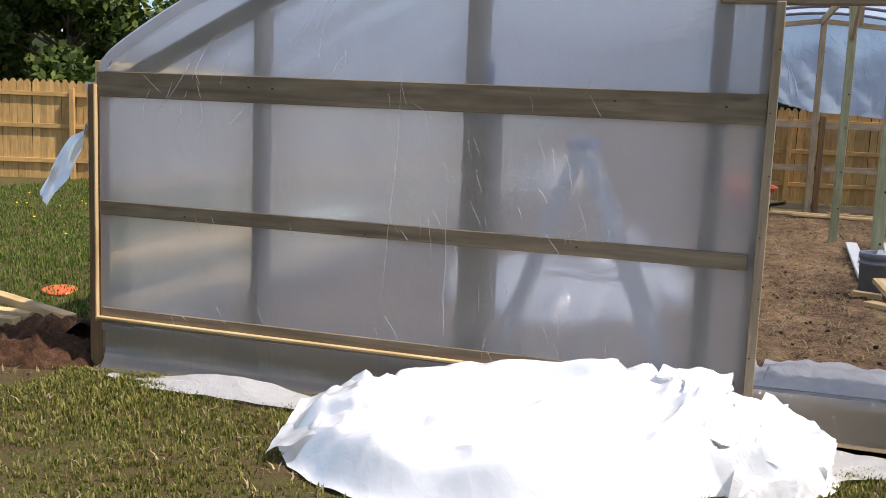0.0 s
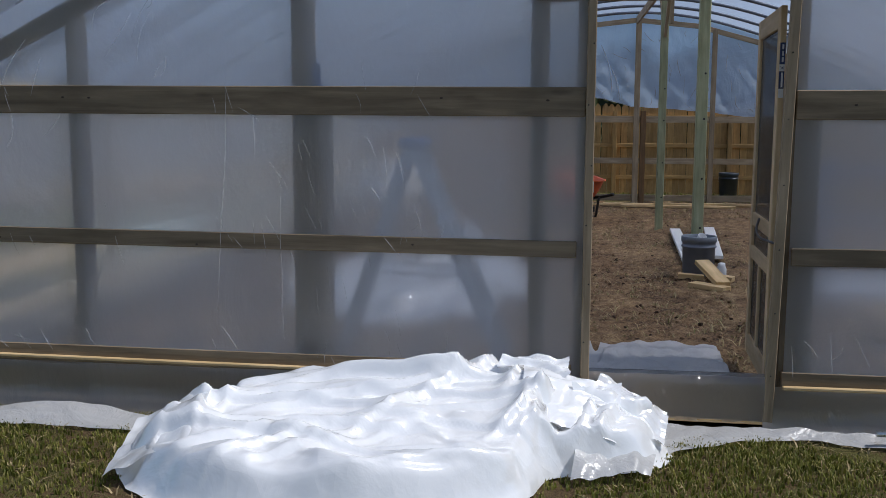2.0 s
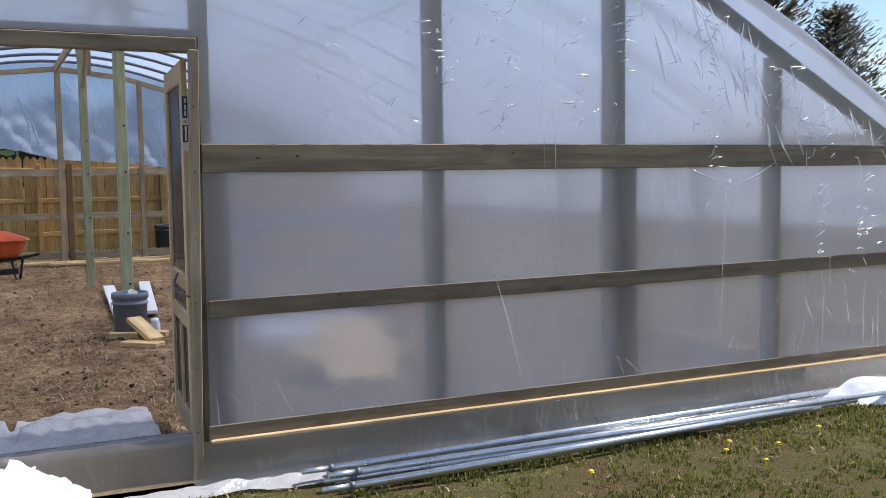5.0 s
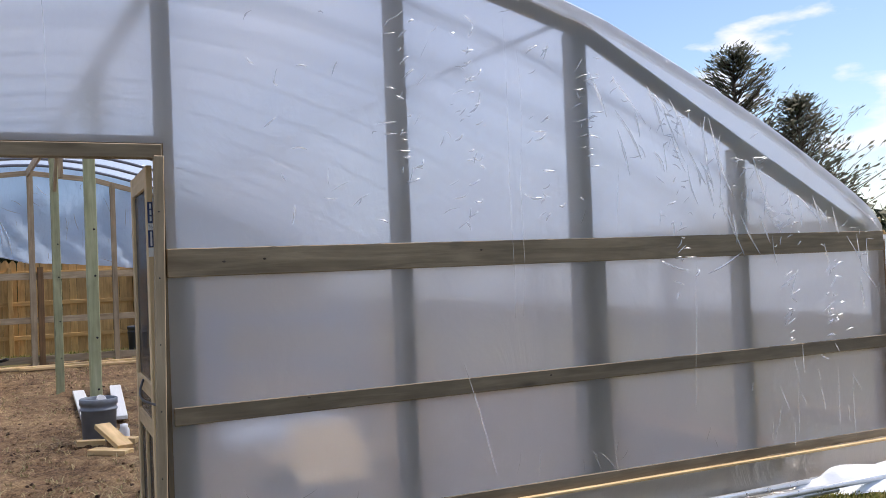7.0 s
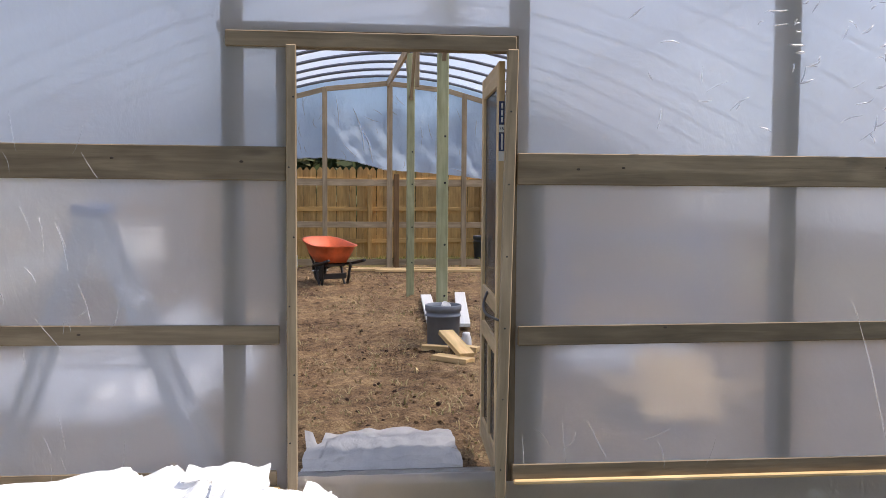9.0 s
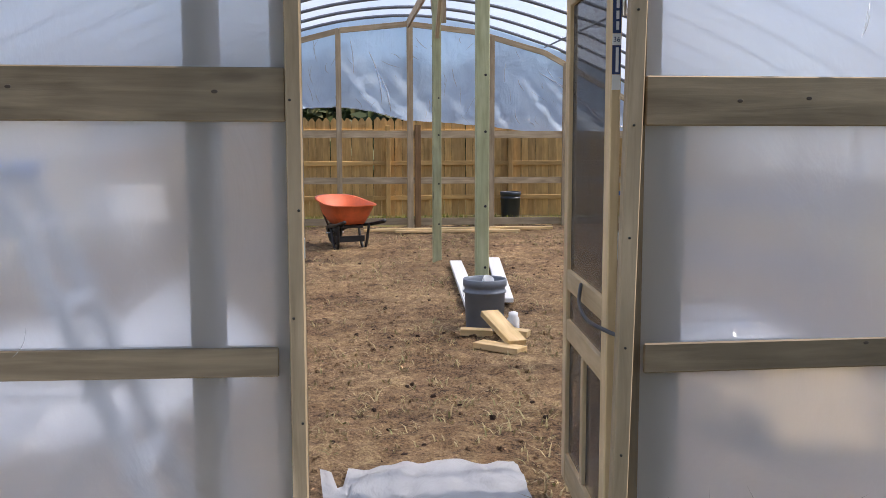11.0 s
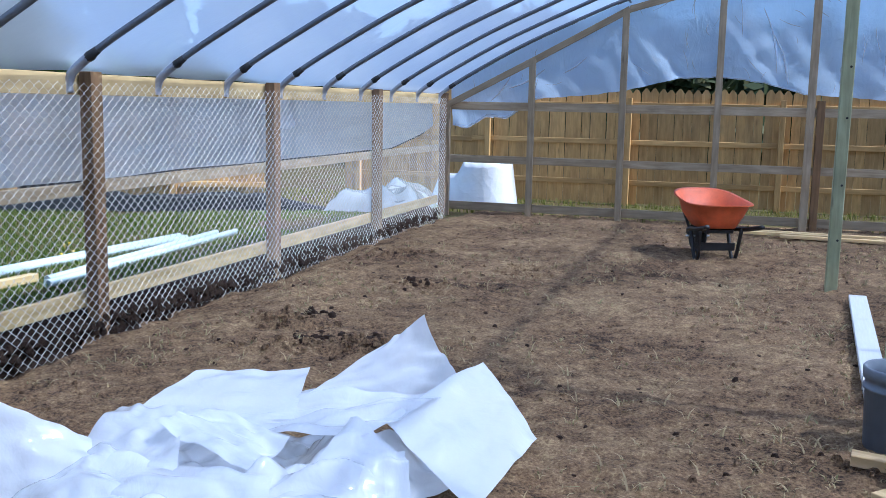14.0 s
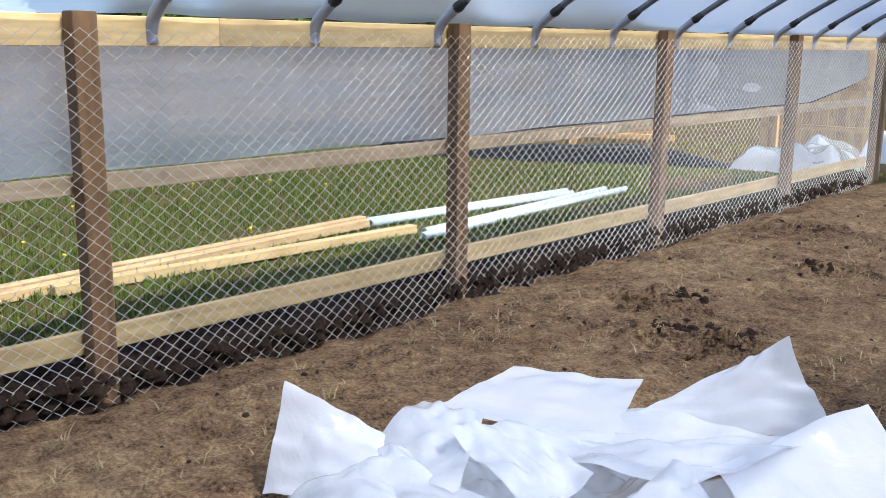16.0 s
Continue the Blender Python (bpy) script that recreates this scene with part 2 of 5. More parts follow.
def screen_mesh(name):
    """Dark insect screen: a fine weave, part open."""
    m, nt, out = mat_base(name)
    L = nt.links.new
    d = node(nt, "ShaderNodeBsdfPrincipled", Roughness=0.6)
    d.inputs["Base Color"].default_value = (0.012, 0.012, 0.013, 1)
    t = nt.nodes.new("ShaderNodeBsdfTransparent")
    n = node(nt, "ShaderNodeTexNoise", Scale=3.0, Detail=3.0)
    L(coords(nt), n.inputs["Vector"])
    mr = nt.nodes.new("ShaderNodeMapRange")
    mr.inputs["To Min"].default_value, mr.inputs["To Max"].default_value = 0.36, 0.46
    L(n.outputs["Fac"], mr.inputs["Value"])
    mx = nt.nodes.new("ShaderNodeMixShader")
    L(mr.outputs[0], mx.inputs[0])
    L(d.outputs[0], mx.inputs[1])
    L(t.outputs[0], mx.inputs[2])
    L(mx.outputs[0], out.inputs["Surface"])
    return m


M = {
    "treated": wood("treated_pine", (0.33, 0.24, 0.135), (0.53, 0.41, 0.26), 0.05),
    # treated pine in a darker tone, for the front wall
    "front_wood": wood("dark_treated_pine", (0.15, 0.108, 0.06), (0.30, 0.225, 0.135), 0.05, knots=0.7),
    "treated_green": wood("green_treated_pine", (0.30, 0.31, 0.17), (0.46, 0.46, 0.27), 0.0, knots=0.7),
    "frame_wood": wood("door_frame_pine", (0.22, 0.16, 0.09), (0.40, 0.30, 0.185), 0.05, knots=0.8),
    "weathered": wood("weathered_post", (0.13, 0.068, 0.026), (0.26, 0.148, 0.062), 0.0),
    "rim": wood("yellow_rim_board", (0.46, 0.33, 0.14), (0.66, 0.5, 0.25), 0.0, knots=0.3),
    "new_pine": wood("fresh_pine", (0.55, 0.36, 0.15), (0.78, 0.58, 0.32), 0.0, knots=0.6),
    "picket": wood("cedar_fence", (0.50, 0.295, 0.10), (0.69, 0.44, 0.165), 0.0, knots=0.6),
    "door_wood": wood("clear_pine_door", (0.48, 0.34, 0.175), (0.64, 0.49, 0.30), 0.0, knots=0.1),
    "white_board": plain("white_painted_board", (0.78, 0.77, 0.74), 0.5, vary=0.1, stretch=(0.4, 6, 6)),
    "end_film": film("end_wall_film", 0.078, 0.475, 0.09, 0.6, (0.88, 0.893, 0.915), 0.1, 0.46, 0.6, crease_glint=0.3),
    "clear_film": film("clear_film", 0.25, 0.3, 0.2, 2.4, (0.85, 0.93, 1.0), 0.14, 0.35, 1.0, crease_glint=0.8, crinkle=0.7),
    "skirt_film": film("skirt_film", 0.3, 0.22, 0.09, 1.4, (0.92, 0.89, 0.85), 0.14, 0.3, 0.9, crinkle=0.3),
    "back_film": film("back_film", 0.07, 0.52, 0.24, 2.2, (0.66, 0.81, 1.0), 0.16, 0.5, 1.6, crease_glint=0.95, crinkle=0.5),
    "side_film": film("side_film", 0.17, 0.36, 0.17, 1.8, (0.82, 0.89, 1.0), 0.2, 0.45, 1.2, crease_glint=0.4, stretch=(1.0, 0.3, 1.6), crinkle=0.45),
    "roof_film": film("roof_film", 0.27, 0.22, 0.03, 0.8, (0.92, 0.95, 1.0), 0.15, 0.3, 0.3),
    "white_film": film("white_sheeting", 0.005, 0.075, 0.91, 2.6, (0.97, 0.98, 0.99), 0.17, 0.4, 0.12, 2.0, stretch=(1, 1, 1), crinkle=0.24),
    "inner_film": film("thin_white_sheeting", 0.03, 0.24, 0.71, 2.6, (0.97, 0.98, 0.99), 0.14, 0.4, 0.2, 2.0, stretch=(1, 1, 1), crinkle=0.2),
    # pale film for strokes that stand in for glints, for folds and rolled hems
    "fold_and_glint_film": film("pale_fold_and_glint", 0.5, 0.26, 0.16, 3.0, (0.96, 0.97, 1.0), 0.25, 0.4, 0.1),
    "grey_film": film("dusty_sheeting", 0.10, 0.2, 0.55, 1.0, (0.72, 0.72, 0.72), 0.25, 0.4, 0.5, 4.0),
    "soil": earth("tilled_soil", [(0.41, (0.035, 0.021, 0.013)), (0.465, (0.15, 0.092, 0.05)), (0.53, (0.255, 0.163, 0.086)), (0.59, (0.41, 0.29, 0.155))], 1.0, 1.0, 0.06),
    "dug": earth("dug_soil", [(0.35, (0.018, 0.011, 0.008)), (0.55, (0.055, 0.033, 0.022)), (0.7, (0.10, 0.065, 0.042))], 2.0, 1.0, 0.06),
    "mound": earth("dug_clay", [(0.38, (0.03, 0.016, 0.010)), (0.5, (0.10, 0.05, 0.028)), (0.62, (0.20, 0.11, 0.06))], 2.0, 1.0, 0.05),
    "lawn": earth("lawn_ground", [(0.40, (0.06, 0.04, 0.021)), (0.47, (0.14, 0.092, 0.047)), (0.53, (0.09, 0.09, 0.026)), (0.6, (0.17, 0.145, 0.055))], 1.3, 1.0, 0.06),
    "blade": leafy("grass_blades", [(0.0, (0.08, 0.095, 0.016)), (0.4, (0.165, 0.18, 0.032)), (0.7, (0.27, 0.25, 0.06)), (1.0, (0.35, 0.28, 0.13))]),
    "green_blade": leafy("lush_grass_blades", [(0.0, (0.06, 0.10, 0.014)), (0.5, (0.11, 0.17, 0.025)), (0.85, (0.18, 0.23, 0.045)), (1.0, (0.3, 0.27, 0.1))]),
    "straw": leafy("dry_grass", [(0.0, (0.26, 0.19, 0.10)), (0.7, (0.46, 0.36, 0.19)), (1.0, (0.2, 0.2, 0.08))], 0.2),
    "leaf": leafy("tree_leaves", [(0.0, (0.02, 0.045, 0.01)), (0.5, (0.06, 0.10, 0.018)), (1.0, (0.16, 0.2, 0.04))], 0.3),
    "needle": leafy("cedar_sprigs", [(0.0, (0.06, 0.075, 0.045)), (0.6, (0.12, 0.125, 0.075)), (1.0, (0.2, 0.18, 0.11))], 0.2),
    "far_leaf": leafy("far_woods", [(0.0, (0.025, 0.04, 0.014)), (0.6, (0.06, 0.075, 0.025)), (1.0, (0.12, 0.115, 0.05))], 0.2),
    "petal": plain("dandelion_yellow", (0.75, 0.55, 0.03), 0.7),
    "bark": plain("bark", (0.09, 0.065, 0.045), 0.9, vary=0.5, bump=0.8),
    "galv": plain("galvanised_steel", (0.74, 0.77, 0.80), 0.28, 0.85, 0.15, 12),
    "hoop": plain("dull_steel_hoop", (0.17, 0.185, 0.215), 0.45, 0.5, 0.2, 12),
    "sleeve": plain("grey_steel_sleeve", (0.40, 0.42, 0.47), 0.4, 0.45, 0.2, 10),
    "wire": plain("galvanised_wire", (0.53, 0.505, 0.45), 0.38, 0.6, 0.2, 20),
    "tape": plain("black_tape", (0.02, 0.02, 0.022), 0.45),
    "pvc": plain("blue_white_pipe", (0.54, 0.67, 0.71), 0.35, 0.0, 0.15, 5),
    "orange": plain("orange_plastic", (0.72, 0.14, 0.045), 0.45, vary=0.2, bump=0.1),
    "black": plain("black_paint", (0.018, 0.015, 0.014), 0.5, vary=0.4),
    "near_black": plain("near_black_matte", (0.007, 0.009, 0.011), 0.9, vary=0.4, scale=4.0, bump=0.5),
    "rubber": plain("tyre_rubber", (0.02, 0.02, 0.02), 0.8),
    "bucket": plain("grey_plastic_bucket", (0.17, 0.19, 0.225), 0.42, vary=0.15, bump=0.08),
    "dark_bucket": plain("dark_plastic_bucket", (0.035, 0.045, 0.06), 0.4, vary=0.2),
    "white_plastic": plain("white_plastic", (0.82, 0.82, 0.82), 0.4, vary=0.08),
    "alu": plain("ladder_aluminium", (0.5, 0.54, 0.6), 0.5, 0.35, 0.15, 14),
    "blue": plain("blue_paint", (0.012, 0.075, 0.26), 0.4, vary=0.2),
    "label_blue": plain("dark_blue_label", (0.02, 0.035, 0.11), 0.5, vary=0.1),
    "label_white": plain("white_label", (0.7, 0.7, 0.68), 0.6, vary=0.05),
    "knot": plain("dark_knot", (0.05, 0.032, 0.02), 0.7),
    "nail": plain("nail_head", (0.03, 0.028, 0.025), 0.5, 0.6),
    "screen": screen_mesh("insect_screen"),
}


# ---- helpers ----
def part(name, bm, material, parent=None, label="", m=None, smooth=False):
    me = bpy.data.meshes.new(name)
    bm.to_mesh(me)
    bm.free()
    me.materials.append(M[material])
    if smooth:
        for poly in me.polygons:
            poly.use_smooth = True
    ob = new(name, me)
    if m is not None:
        ob.matrix_basis = m
    if parent:
        ob.parent = parent
    if label:
        ob["label"] = label
    return ob


def piece(name, mesh, parent, m):
    ob = new(name, mesh)
    ob.parent = parent
    ob.matrix_basis = m
    return ob


def mesh_from(name, verts, faces, material, smooth=False):
    me = bpy.data.meshes.new(name)
    me.from_pydata([tuple(v) for v in verts], [], faces)
    me.materials.append(M[material])
    if smooth:
        me.polygons.foreach_set("use_smooth", [True] * len(me.polygons))
    me.update()
    return me


def empty(name, at=(0, 0, 0), label="", category="", group="", kind="", rz=0.0):
    ob = new(name)
    ob.matrix_basis = pose(*at, 0, 0, rz)
    return tagged(ob, label, category, group, kind)


def block(size, bevel=0.004, bm=None, at=(0, 0, 0)):
    """A box with eased edges, centred on at."""
    own = bm is None
    tmp = bmesh.new()
    bmesh.ops.create_cube(tmp, size=1)
    bmesh.ops.scale(tmp, vec=size, verts=tmp.verts)
    if bevel:
        bmesh.ops.bevel(tmp, geom=tmp.edges[:], offset=min(bevel, min(size) * 0.3), segments=1, affect="EDGES")
    bmesh.ops.translate(tmp, vec=at, verts=tmp.verts)
    if own:
        return tmp
    me = bpy.data.meshes.new("tmp")
    tmp.to_mesh(me)
    tmp.free()
    bm.from_mesh(me)
    bpy.data.meshes.remove(me)
    return bm


def along(a, b, up=(0, 0, 1)):
    """A pose at the middle of a-b with x along it and z as near up as can be."""
    a, b = Vector(a), Vector(b)
    x = (b - a).normalized()
    y = Vector(up).cross(x)
    y = y.normalized() if y.length > 1e-4 else Vector((0, 1, 0))
    z = x.cross(y)
    return Matrix.Translation((a + b) / 2) @ Matrix((x, y, z)).transposed().to_4x4()


def beam(name, a, b, thick, wide, material, parent, label="", up=(0, 0, 1), bevel=0.004):
    """Timber from a to b: thick across, wide along up."""
    length = (Vector(b) - Vector(a)).length
    return part(name, block((length, thick, wide), bevel), material, parent, label, along(a, b, up))


def tube(path, radius, sides=8, bm=None, caps=True):
    """A round bar through points; radius may be a list."""
    bm = bm or bmesh.new()
    path = [Vector(p) for p in path]
    rings = []
    ref = None
    for i, p in enumerate(path):
        d = (path[min(i + 1, len(path) - 1)] - path[max(i - 1, 0)]).normalized()
        if ref is None:
            ref = d.orthogonal().normalized()
        ref = (ref - d * ref.dot(d)).normalized()
        side = d.cross(ref)
        r = radius[i] if isinstance(radius, (list, tuple)) else radius
        rings.append([bm.verts.new(p + r * (math.cos(k * math.tau / sides) * ref + math.sin(k * math.tau / sides) * side)) for k in range(sides)])
    for r0, r1 in zip(rings, rings[1:]):
        for k in range(sides):
            bm.faces.new((r0[k], r0[(k + 1) % sides], r1[(k + 1) % sides], r1[k]))
    if caps:
        bm.faces.new(rings[0][::-1])
        bm.faces.new(rings[-1])
    return bm


def lathe(profile, sides=32, bm=None):
    """A turned body from (radius, height) pairs."""
    bm = bm or bmesh.new()
    rings = [[bm.verts.new((max(r, 1e-4) * math.cos(k * math.tau / sides), max(r, 1e-4) * math.sin(k * math.tau / sides), z)) for k in range(sides)] for r, z in profile]
    for r0, r1 in zip(rings, rings[1:]):
        for k in range(sides):
            bm.faces.new((r0[k], r0[(k + 1) % sides], r1[(k + 1) % sides], r1[k]))
    return bm


def spline(points, n):
    """Catmull-Rom through points, n steps a span."""
    pts = [Vector(p) for p in points]
    pts = [2 * pts[0] - pts[1]] + pts + [2 * pts[-1] - pts[-2]]
    out = []
    for i in range(1, len(pts) - 2):
        p0, p1, p2, p3 = pts[i - 1 : i + 3]
        for k in range(n):
            t = k / n
            out.append(0.5 * (2 * p1 + (p2 - p0) * t + (2 * p0 - 5 * p1 + 4 * p2 - p3) * t * t + (3 * p1 - p0 - 3 * p2 + p3) * t ** 3))
    out.append(pts[-2])
    return out


def sheet(nu, nv, place):
    """A grid mesh of nu x nv cells; place(u, v) gives a point or None."""
    bm = bmesh.new()
    vs = {}
    for i in range(nu + 1):
        for j in range(nv + 1):
            p = place(i / nu, j / nv)
            if p is not None:
                vs[i, j] = bm.verts.new(p)
    for i in range(nu):
        for j in range(nv):
            q = [vs.get(k) for k in ((i, j), (i + 1, j), (i + 1, j + 1), (i, j + 1))]
            if all(q):
                bm.faces.new(q)
    return bm


def wob(x, y, z=0.0, s=1.0):
    return noise.noise(Vector((x * s, y * s, z * s)))


def creases(seed, n, strength, span):
    """Random straight folds: each adds a bend along one line."""
    rnd = random.Random(seed)
    lines = []
    for _ in range(n):
        a = rnd.uniform(0, math.pi)
        lines.append((math.cos(a), math.sin(a), rnd.uniform(-span, span), rnd.choice((-1, 1)) * rnd.uniform(0.3, 1.0) * strength, rnd.uniform(0.06, 0.38)))

    def height(x, y):
        h = 0.0
        for nx, ny, c, k, w in lines:
            d = abs(nx * x + ny * y - c + 0.05 * wob(x, y, c, 1.5))
            h += k * max(0.0, 1 - d / w)
        return h
    return height


# ---- ground ----
def ground_z(x, y):
    k = min(1, max(0, (y - 0.4) / 3.5))
    z = -0.135 + 0.115 * k * k * (3 - 2 * k)
    return z + 0.02 * wob(x, y, 0, 0.6) + 0.008 * wob(x, y, 3, 2.6)


def build_ground():
    xs = sorted({round(v, 3) for v in [*np.linspace(-9, 9, 121), *np.linspace(-40, 40, 41), -400, -150, -70, 70, 150, 400]})
    ys = sorted({round(v, 3) for v in [*np.linspace(-6, 6, 101), *np.linspace(-40, 40, 41), -400, -150, -70, 70, 150, 400]})
    verts, faces = [], []
    for y in ys:
        for x in xs:
            inside = -3.8 < x < 6.4 and 0.15 < y < 13.5
            verts.append((x, y, -0.2 if inside else ground_z(x, y)))
    w = len(xs)
    for j in range(len(ys) - 1):
        for i in range(w - 1):
            faces.append((j * w + i, j * w + i + 1, (j + 1) * w + i + 1, (j + 1) * w + i))
    ob = new("ground", mesh_from("ground", verts, faces, "lawn", True))
    tagged(ob, "patchy spring lawn with bare brown earth showing", "ground", kind="structure")


def soil_z(x, y):
    z = 0.03 * wob(x, y, 0, 0.7) + 0.022 * wob(x, y, 5, 2.3) + 0.024 * wob(x, y, 9, 6.0) + 0.022 * wob(x, y, 2, 12.0)
    edge = min(x + 3.78, 6.38 - x)
    if edge < 0.5:
        z -= 0.12 * (1 - edge / 0.5) * (0.8 + 0.5 * wob(x, y, 1, 3))
    for hx, hy, r, d in ((-1.83, 5.4, 0.16, 0.09), (-2.59, 6.0, 0.2, 0.07), (-2.1, 7.6, 0.25, 0.06), (-1.5, 8.8, 0.2, 0.05), (-2.3, 5.35, 0.2, 0.05), (-2.9, 9.3, 0.3, 0.06)):
        q = ((x - hx) ** 2 + ((y - hy) * 1.6) ** 2) / (r * r)
        if q < 2.5:
            z += d * (math.exp(-((math.sqrt(q) - 1) ** 2) * 7) - 1.3 * math.exp(-q * 2))
    return z


def build_soil():
    nx, ny = 250, 330
    verts = []
    for j in range(ny + 1):
        y = 0.06 + 13.9 * (j / ny) ** 1.15
        for i in range(nx + 1):
            x = -3.86 + 10.28 * i / nx
            verts.append((x, y, soil_z(x, y)))
    faces = [(j * (nx + 1) + i, j * (nx + 1) + i + 1, (j + 1) * (nx + 1) + i + 1, (j + 1) * (nx + 1) + i) for j in range(ny) for i in range(nx)]
    ob = new("floor", mesh_from("floor", verts, faces, "soil", True))
    tagged(ob, "freshly tilled brown soil with dead grass roots", "soil floor", kind="structure")


def clods():
    """Loose crumbs of earth and the dug trench under the side netting."""
    rnd = random.Random(4)
    verts, faces = [], []

    def lump(x, y, z, r):
        k = len(verts)
        h = r * rnd.uniform(0.5, 0.9)
        a0 = rnd.uniform(0, 6.28)
        for i in range(5):
            a = a0 + i * 1.2566
            q = r * rnd.uniform(0.7, 1.2)
            verts.append((x + q * math.cos(a), y + q * math.sin(a), z - 0.3 * r))
        for i in range(4):
            a = a0 + 0.5 + i * 1.5708
            q = r * rnd.uniform(0.35, 0.7)
            verts.append((x + q * math.cos(a), y + q * math.sin(a), z + h * rnd.uniform(0.7, 1.1)))
        faces.append((k + 5, k + 6, k + 7, k + 8))
        for i in range(5):
            b = (i + 1) % 5
            t0 = k + 5 + int(i * 0.8)
            t1 = k + 5 + int(b * 0.8) % 4
            faces.append((k + i, k + b, t1) if t0 == t1 else (k + i, k + b, t1, t0))
    for _ in range(4200):
        x, y = rnd.uniform(-3.7, 5.5), 0.5 + 12.5 * rnd.random() ** 1.6
        r = 0.006 + 0.02 * rnd.random() ** 3
        if wob(x, y, 7, 1.5) > -0.1 and not (-2.5 < x < -0.3 and 2.0 < y < 4.2):
            lump(x, y, soil_z(x, y), r)
    for hx, hy, n in ((-1.83, 5.4, 60), (-2.59, 6.0, 60), (-2.1, 7.6, 40), (-2.3, 5.35, 50), (-1.5, 8.8, 30), (-2.9, 9.3, 50), (1.15, 4.3, 30), (-2.0, 3.9, 50)):
        for _ in range(n):
            x, y = hx + rnd.gauss(0, 0.16), hy + rnd.gauss(0, 0.1)
            lump(x, y, soil_z(x, y), rnd.uniform(0.012, 0.04))
    ob = new("soil_clods", mesh_from("soil_clods", verts, faces, "soil"))
    tagged(ob, "loose brown clods scattered over the tilled soil", "soil", kind="stuff")
    verts.clear(), faces.clear()
    for _ in range(1500):
        x, y = rnd.uniform(-3.5, 5.5), 0.6 + 12.6 * rnd.random() ** 1.35
        if wob(x, y, 3, 1.1) + 0.6 * wob(x, y, 5, 4) > -0.15 and not (-2.5 < x < -0.3 and 2.0 < y < 4.2) and not (0 < x < 0.95 and y < 1.5):
            lump(x, y, soil_z(x, y) - 0.004, 0.006 + 0.02 * rnd.random() ** 2)
    for hx, hy in ((-1.93, 5.67), (-2.6, 6.35), (-2.25, 5.6), (-2.2, 7.7), (-2.9, 9.3)):
        for _ in range(36):
            x, y = hx + rnd.gauss(0, 0.1), hy + rnd.gauss(0, 0.08)
            lump(x, y, soil_z(x, y) - 0.01, rnd.uniform(0.014, 0.045))
    ob = new("dark_crumbs", mesh_from("dark_crumbs", verts, faces, "dug"))
    tagged(ob, "dark rotted crumbs and roots in the tilled soil", "soil", kind="stuff")
    verts.clear(), faces.clear()
    for _ in range(5200):
        y = rnd.uniform(0.6, 13.3)
        x = -3.74 - abs(rnd.gauss(0, 0.2))
        lump(x, y, -0.05 + 0.12 * rnd.random(), rnd.uniform(0.012, 0.05))
    ob = new("trench_soil", mesh_from("trench_soil", verts, faces, "dug"))
    tagged(ob, "dark earth dug along the netted side wall", "soil", kind="stuff")


def soil_bank():
    """Dark earth heaped along the outside of the netted wall."""
    def place(u, v):
        y = 0.1 + 13.5 * u
        x = -4.35 + 0.62 * v
        k = math.sin(min(1, v * 1.15) * math.pi)
        return x, y, -0.1 + 0.24 * k * (0.8 + 0.4 * wob(y, 0, 4, 1.3)) + 0.04 * wob(x, y, 1, 7) + 0.02 * wob(x, y, 1, 17)
    tagged(part("soil_bank", sheet(260, 14, place), "dug", None, "dark earth banked outside the netting", smooth=True), category="earth", kind="stuff")


def blades(name, material, label, n, place, size, seed, bend=0.5):
    rnd = random.Random(seed)
    verts, faces = [], []
    done = 0
    while done < n:
        got = place(rnd)
        done += 1
        if got is None:
            continue
        x, y, z, k = got
        for _ in range(3):
            a = rnd.uniform(0, math.tau)
            h = size * k * rnd.uniform(0.5, 1.3)
            w = 0.0035 + 0.0025 * rnd.random()
            lean = bend * rnd.uniform(0.3, 1.4) * h
            px, py = x + rnd.gauss(0, 0.012), y + rnd.gauss(0, 0.012)
            c, s = math.cos(a), math.sin(a)
            i = len(verts)
            verts += [(px - s * w, py + c * w, z - 0.01), (px + s * w, py - c * w, z - 0.01),
                      (px + c * lean * 0.35 + s * w * 0.8, py + s * lean * 0.35 - c * w * 0.8, z + h * 0.6),
                      (px + c * lean * 0.35 - s * w * 0.8, py + s * lean * 0.35 + c * w * 0.8, z + h * 0.6),
                      (px + c * lean, py + s * lean, z + h * 0.92)]
            faces += [(i, i + 1, i + 2, i + 3), (i + 3, i + 2, i + 4)]
    ob = new(name, mesh_from(name, verts, faces, material))
    tagged(ob, label, "grass", kind="stuff")
    return ob


def front_spot(rnd):
    x, y = rnd.uniform(-7.5, 8.0), -0.12 - 9.0 * rnd.random() ** 2.8
    p = wob(x, y, 11, 0.9) + 0.5 * wob(x, y, 4, 3.1)
    if p < -0.22 + 0.4 * rnd.random() - 0.18 + (0.2 if y > -0.3 else 0):
        return None
    return x, y, ground_z(x, y), 0.7 + 0.6 * max(0, p)


def side_spot(rnd):
    x, y = -4.05 - 8.0 * rnd.random() ** 1.5, rnd.uniform(0.2, 13)
    p = wob(x, y, 11, 0.7)
    if p < -0.6 + 0.2 * rnd.random():
        return None
    return x, y, ground_z(x, y), 0.8 + 0.5 * max(0, p)


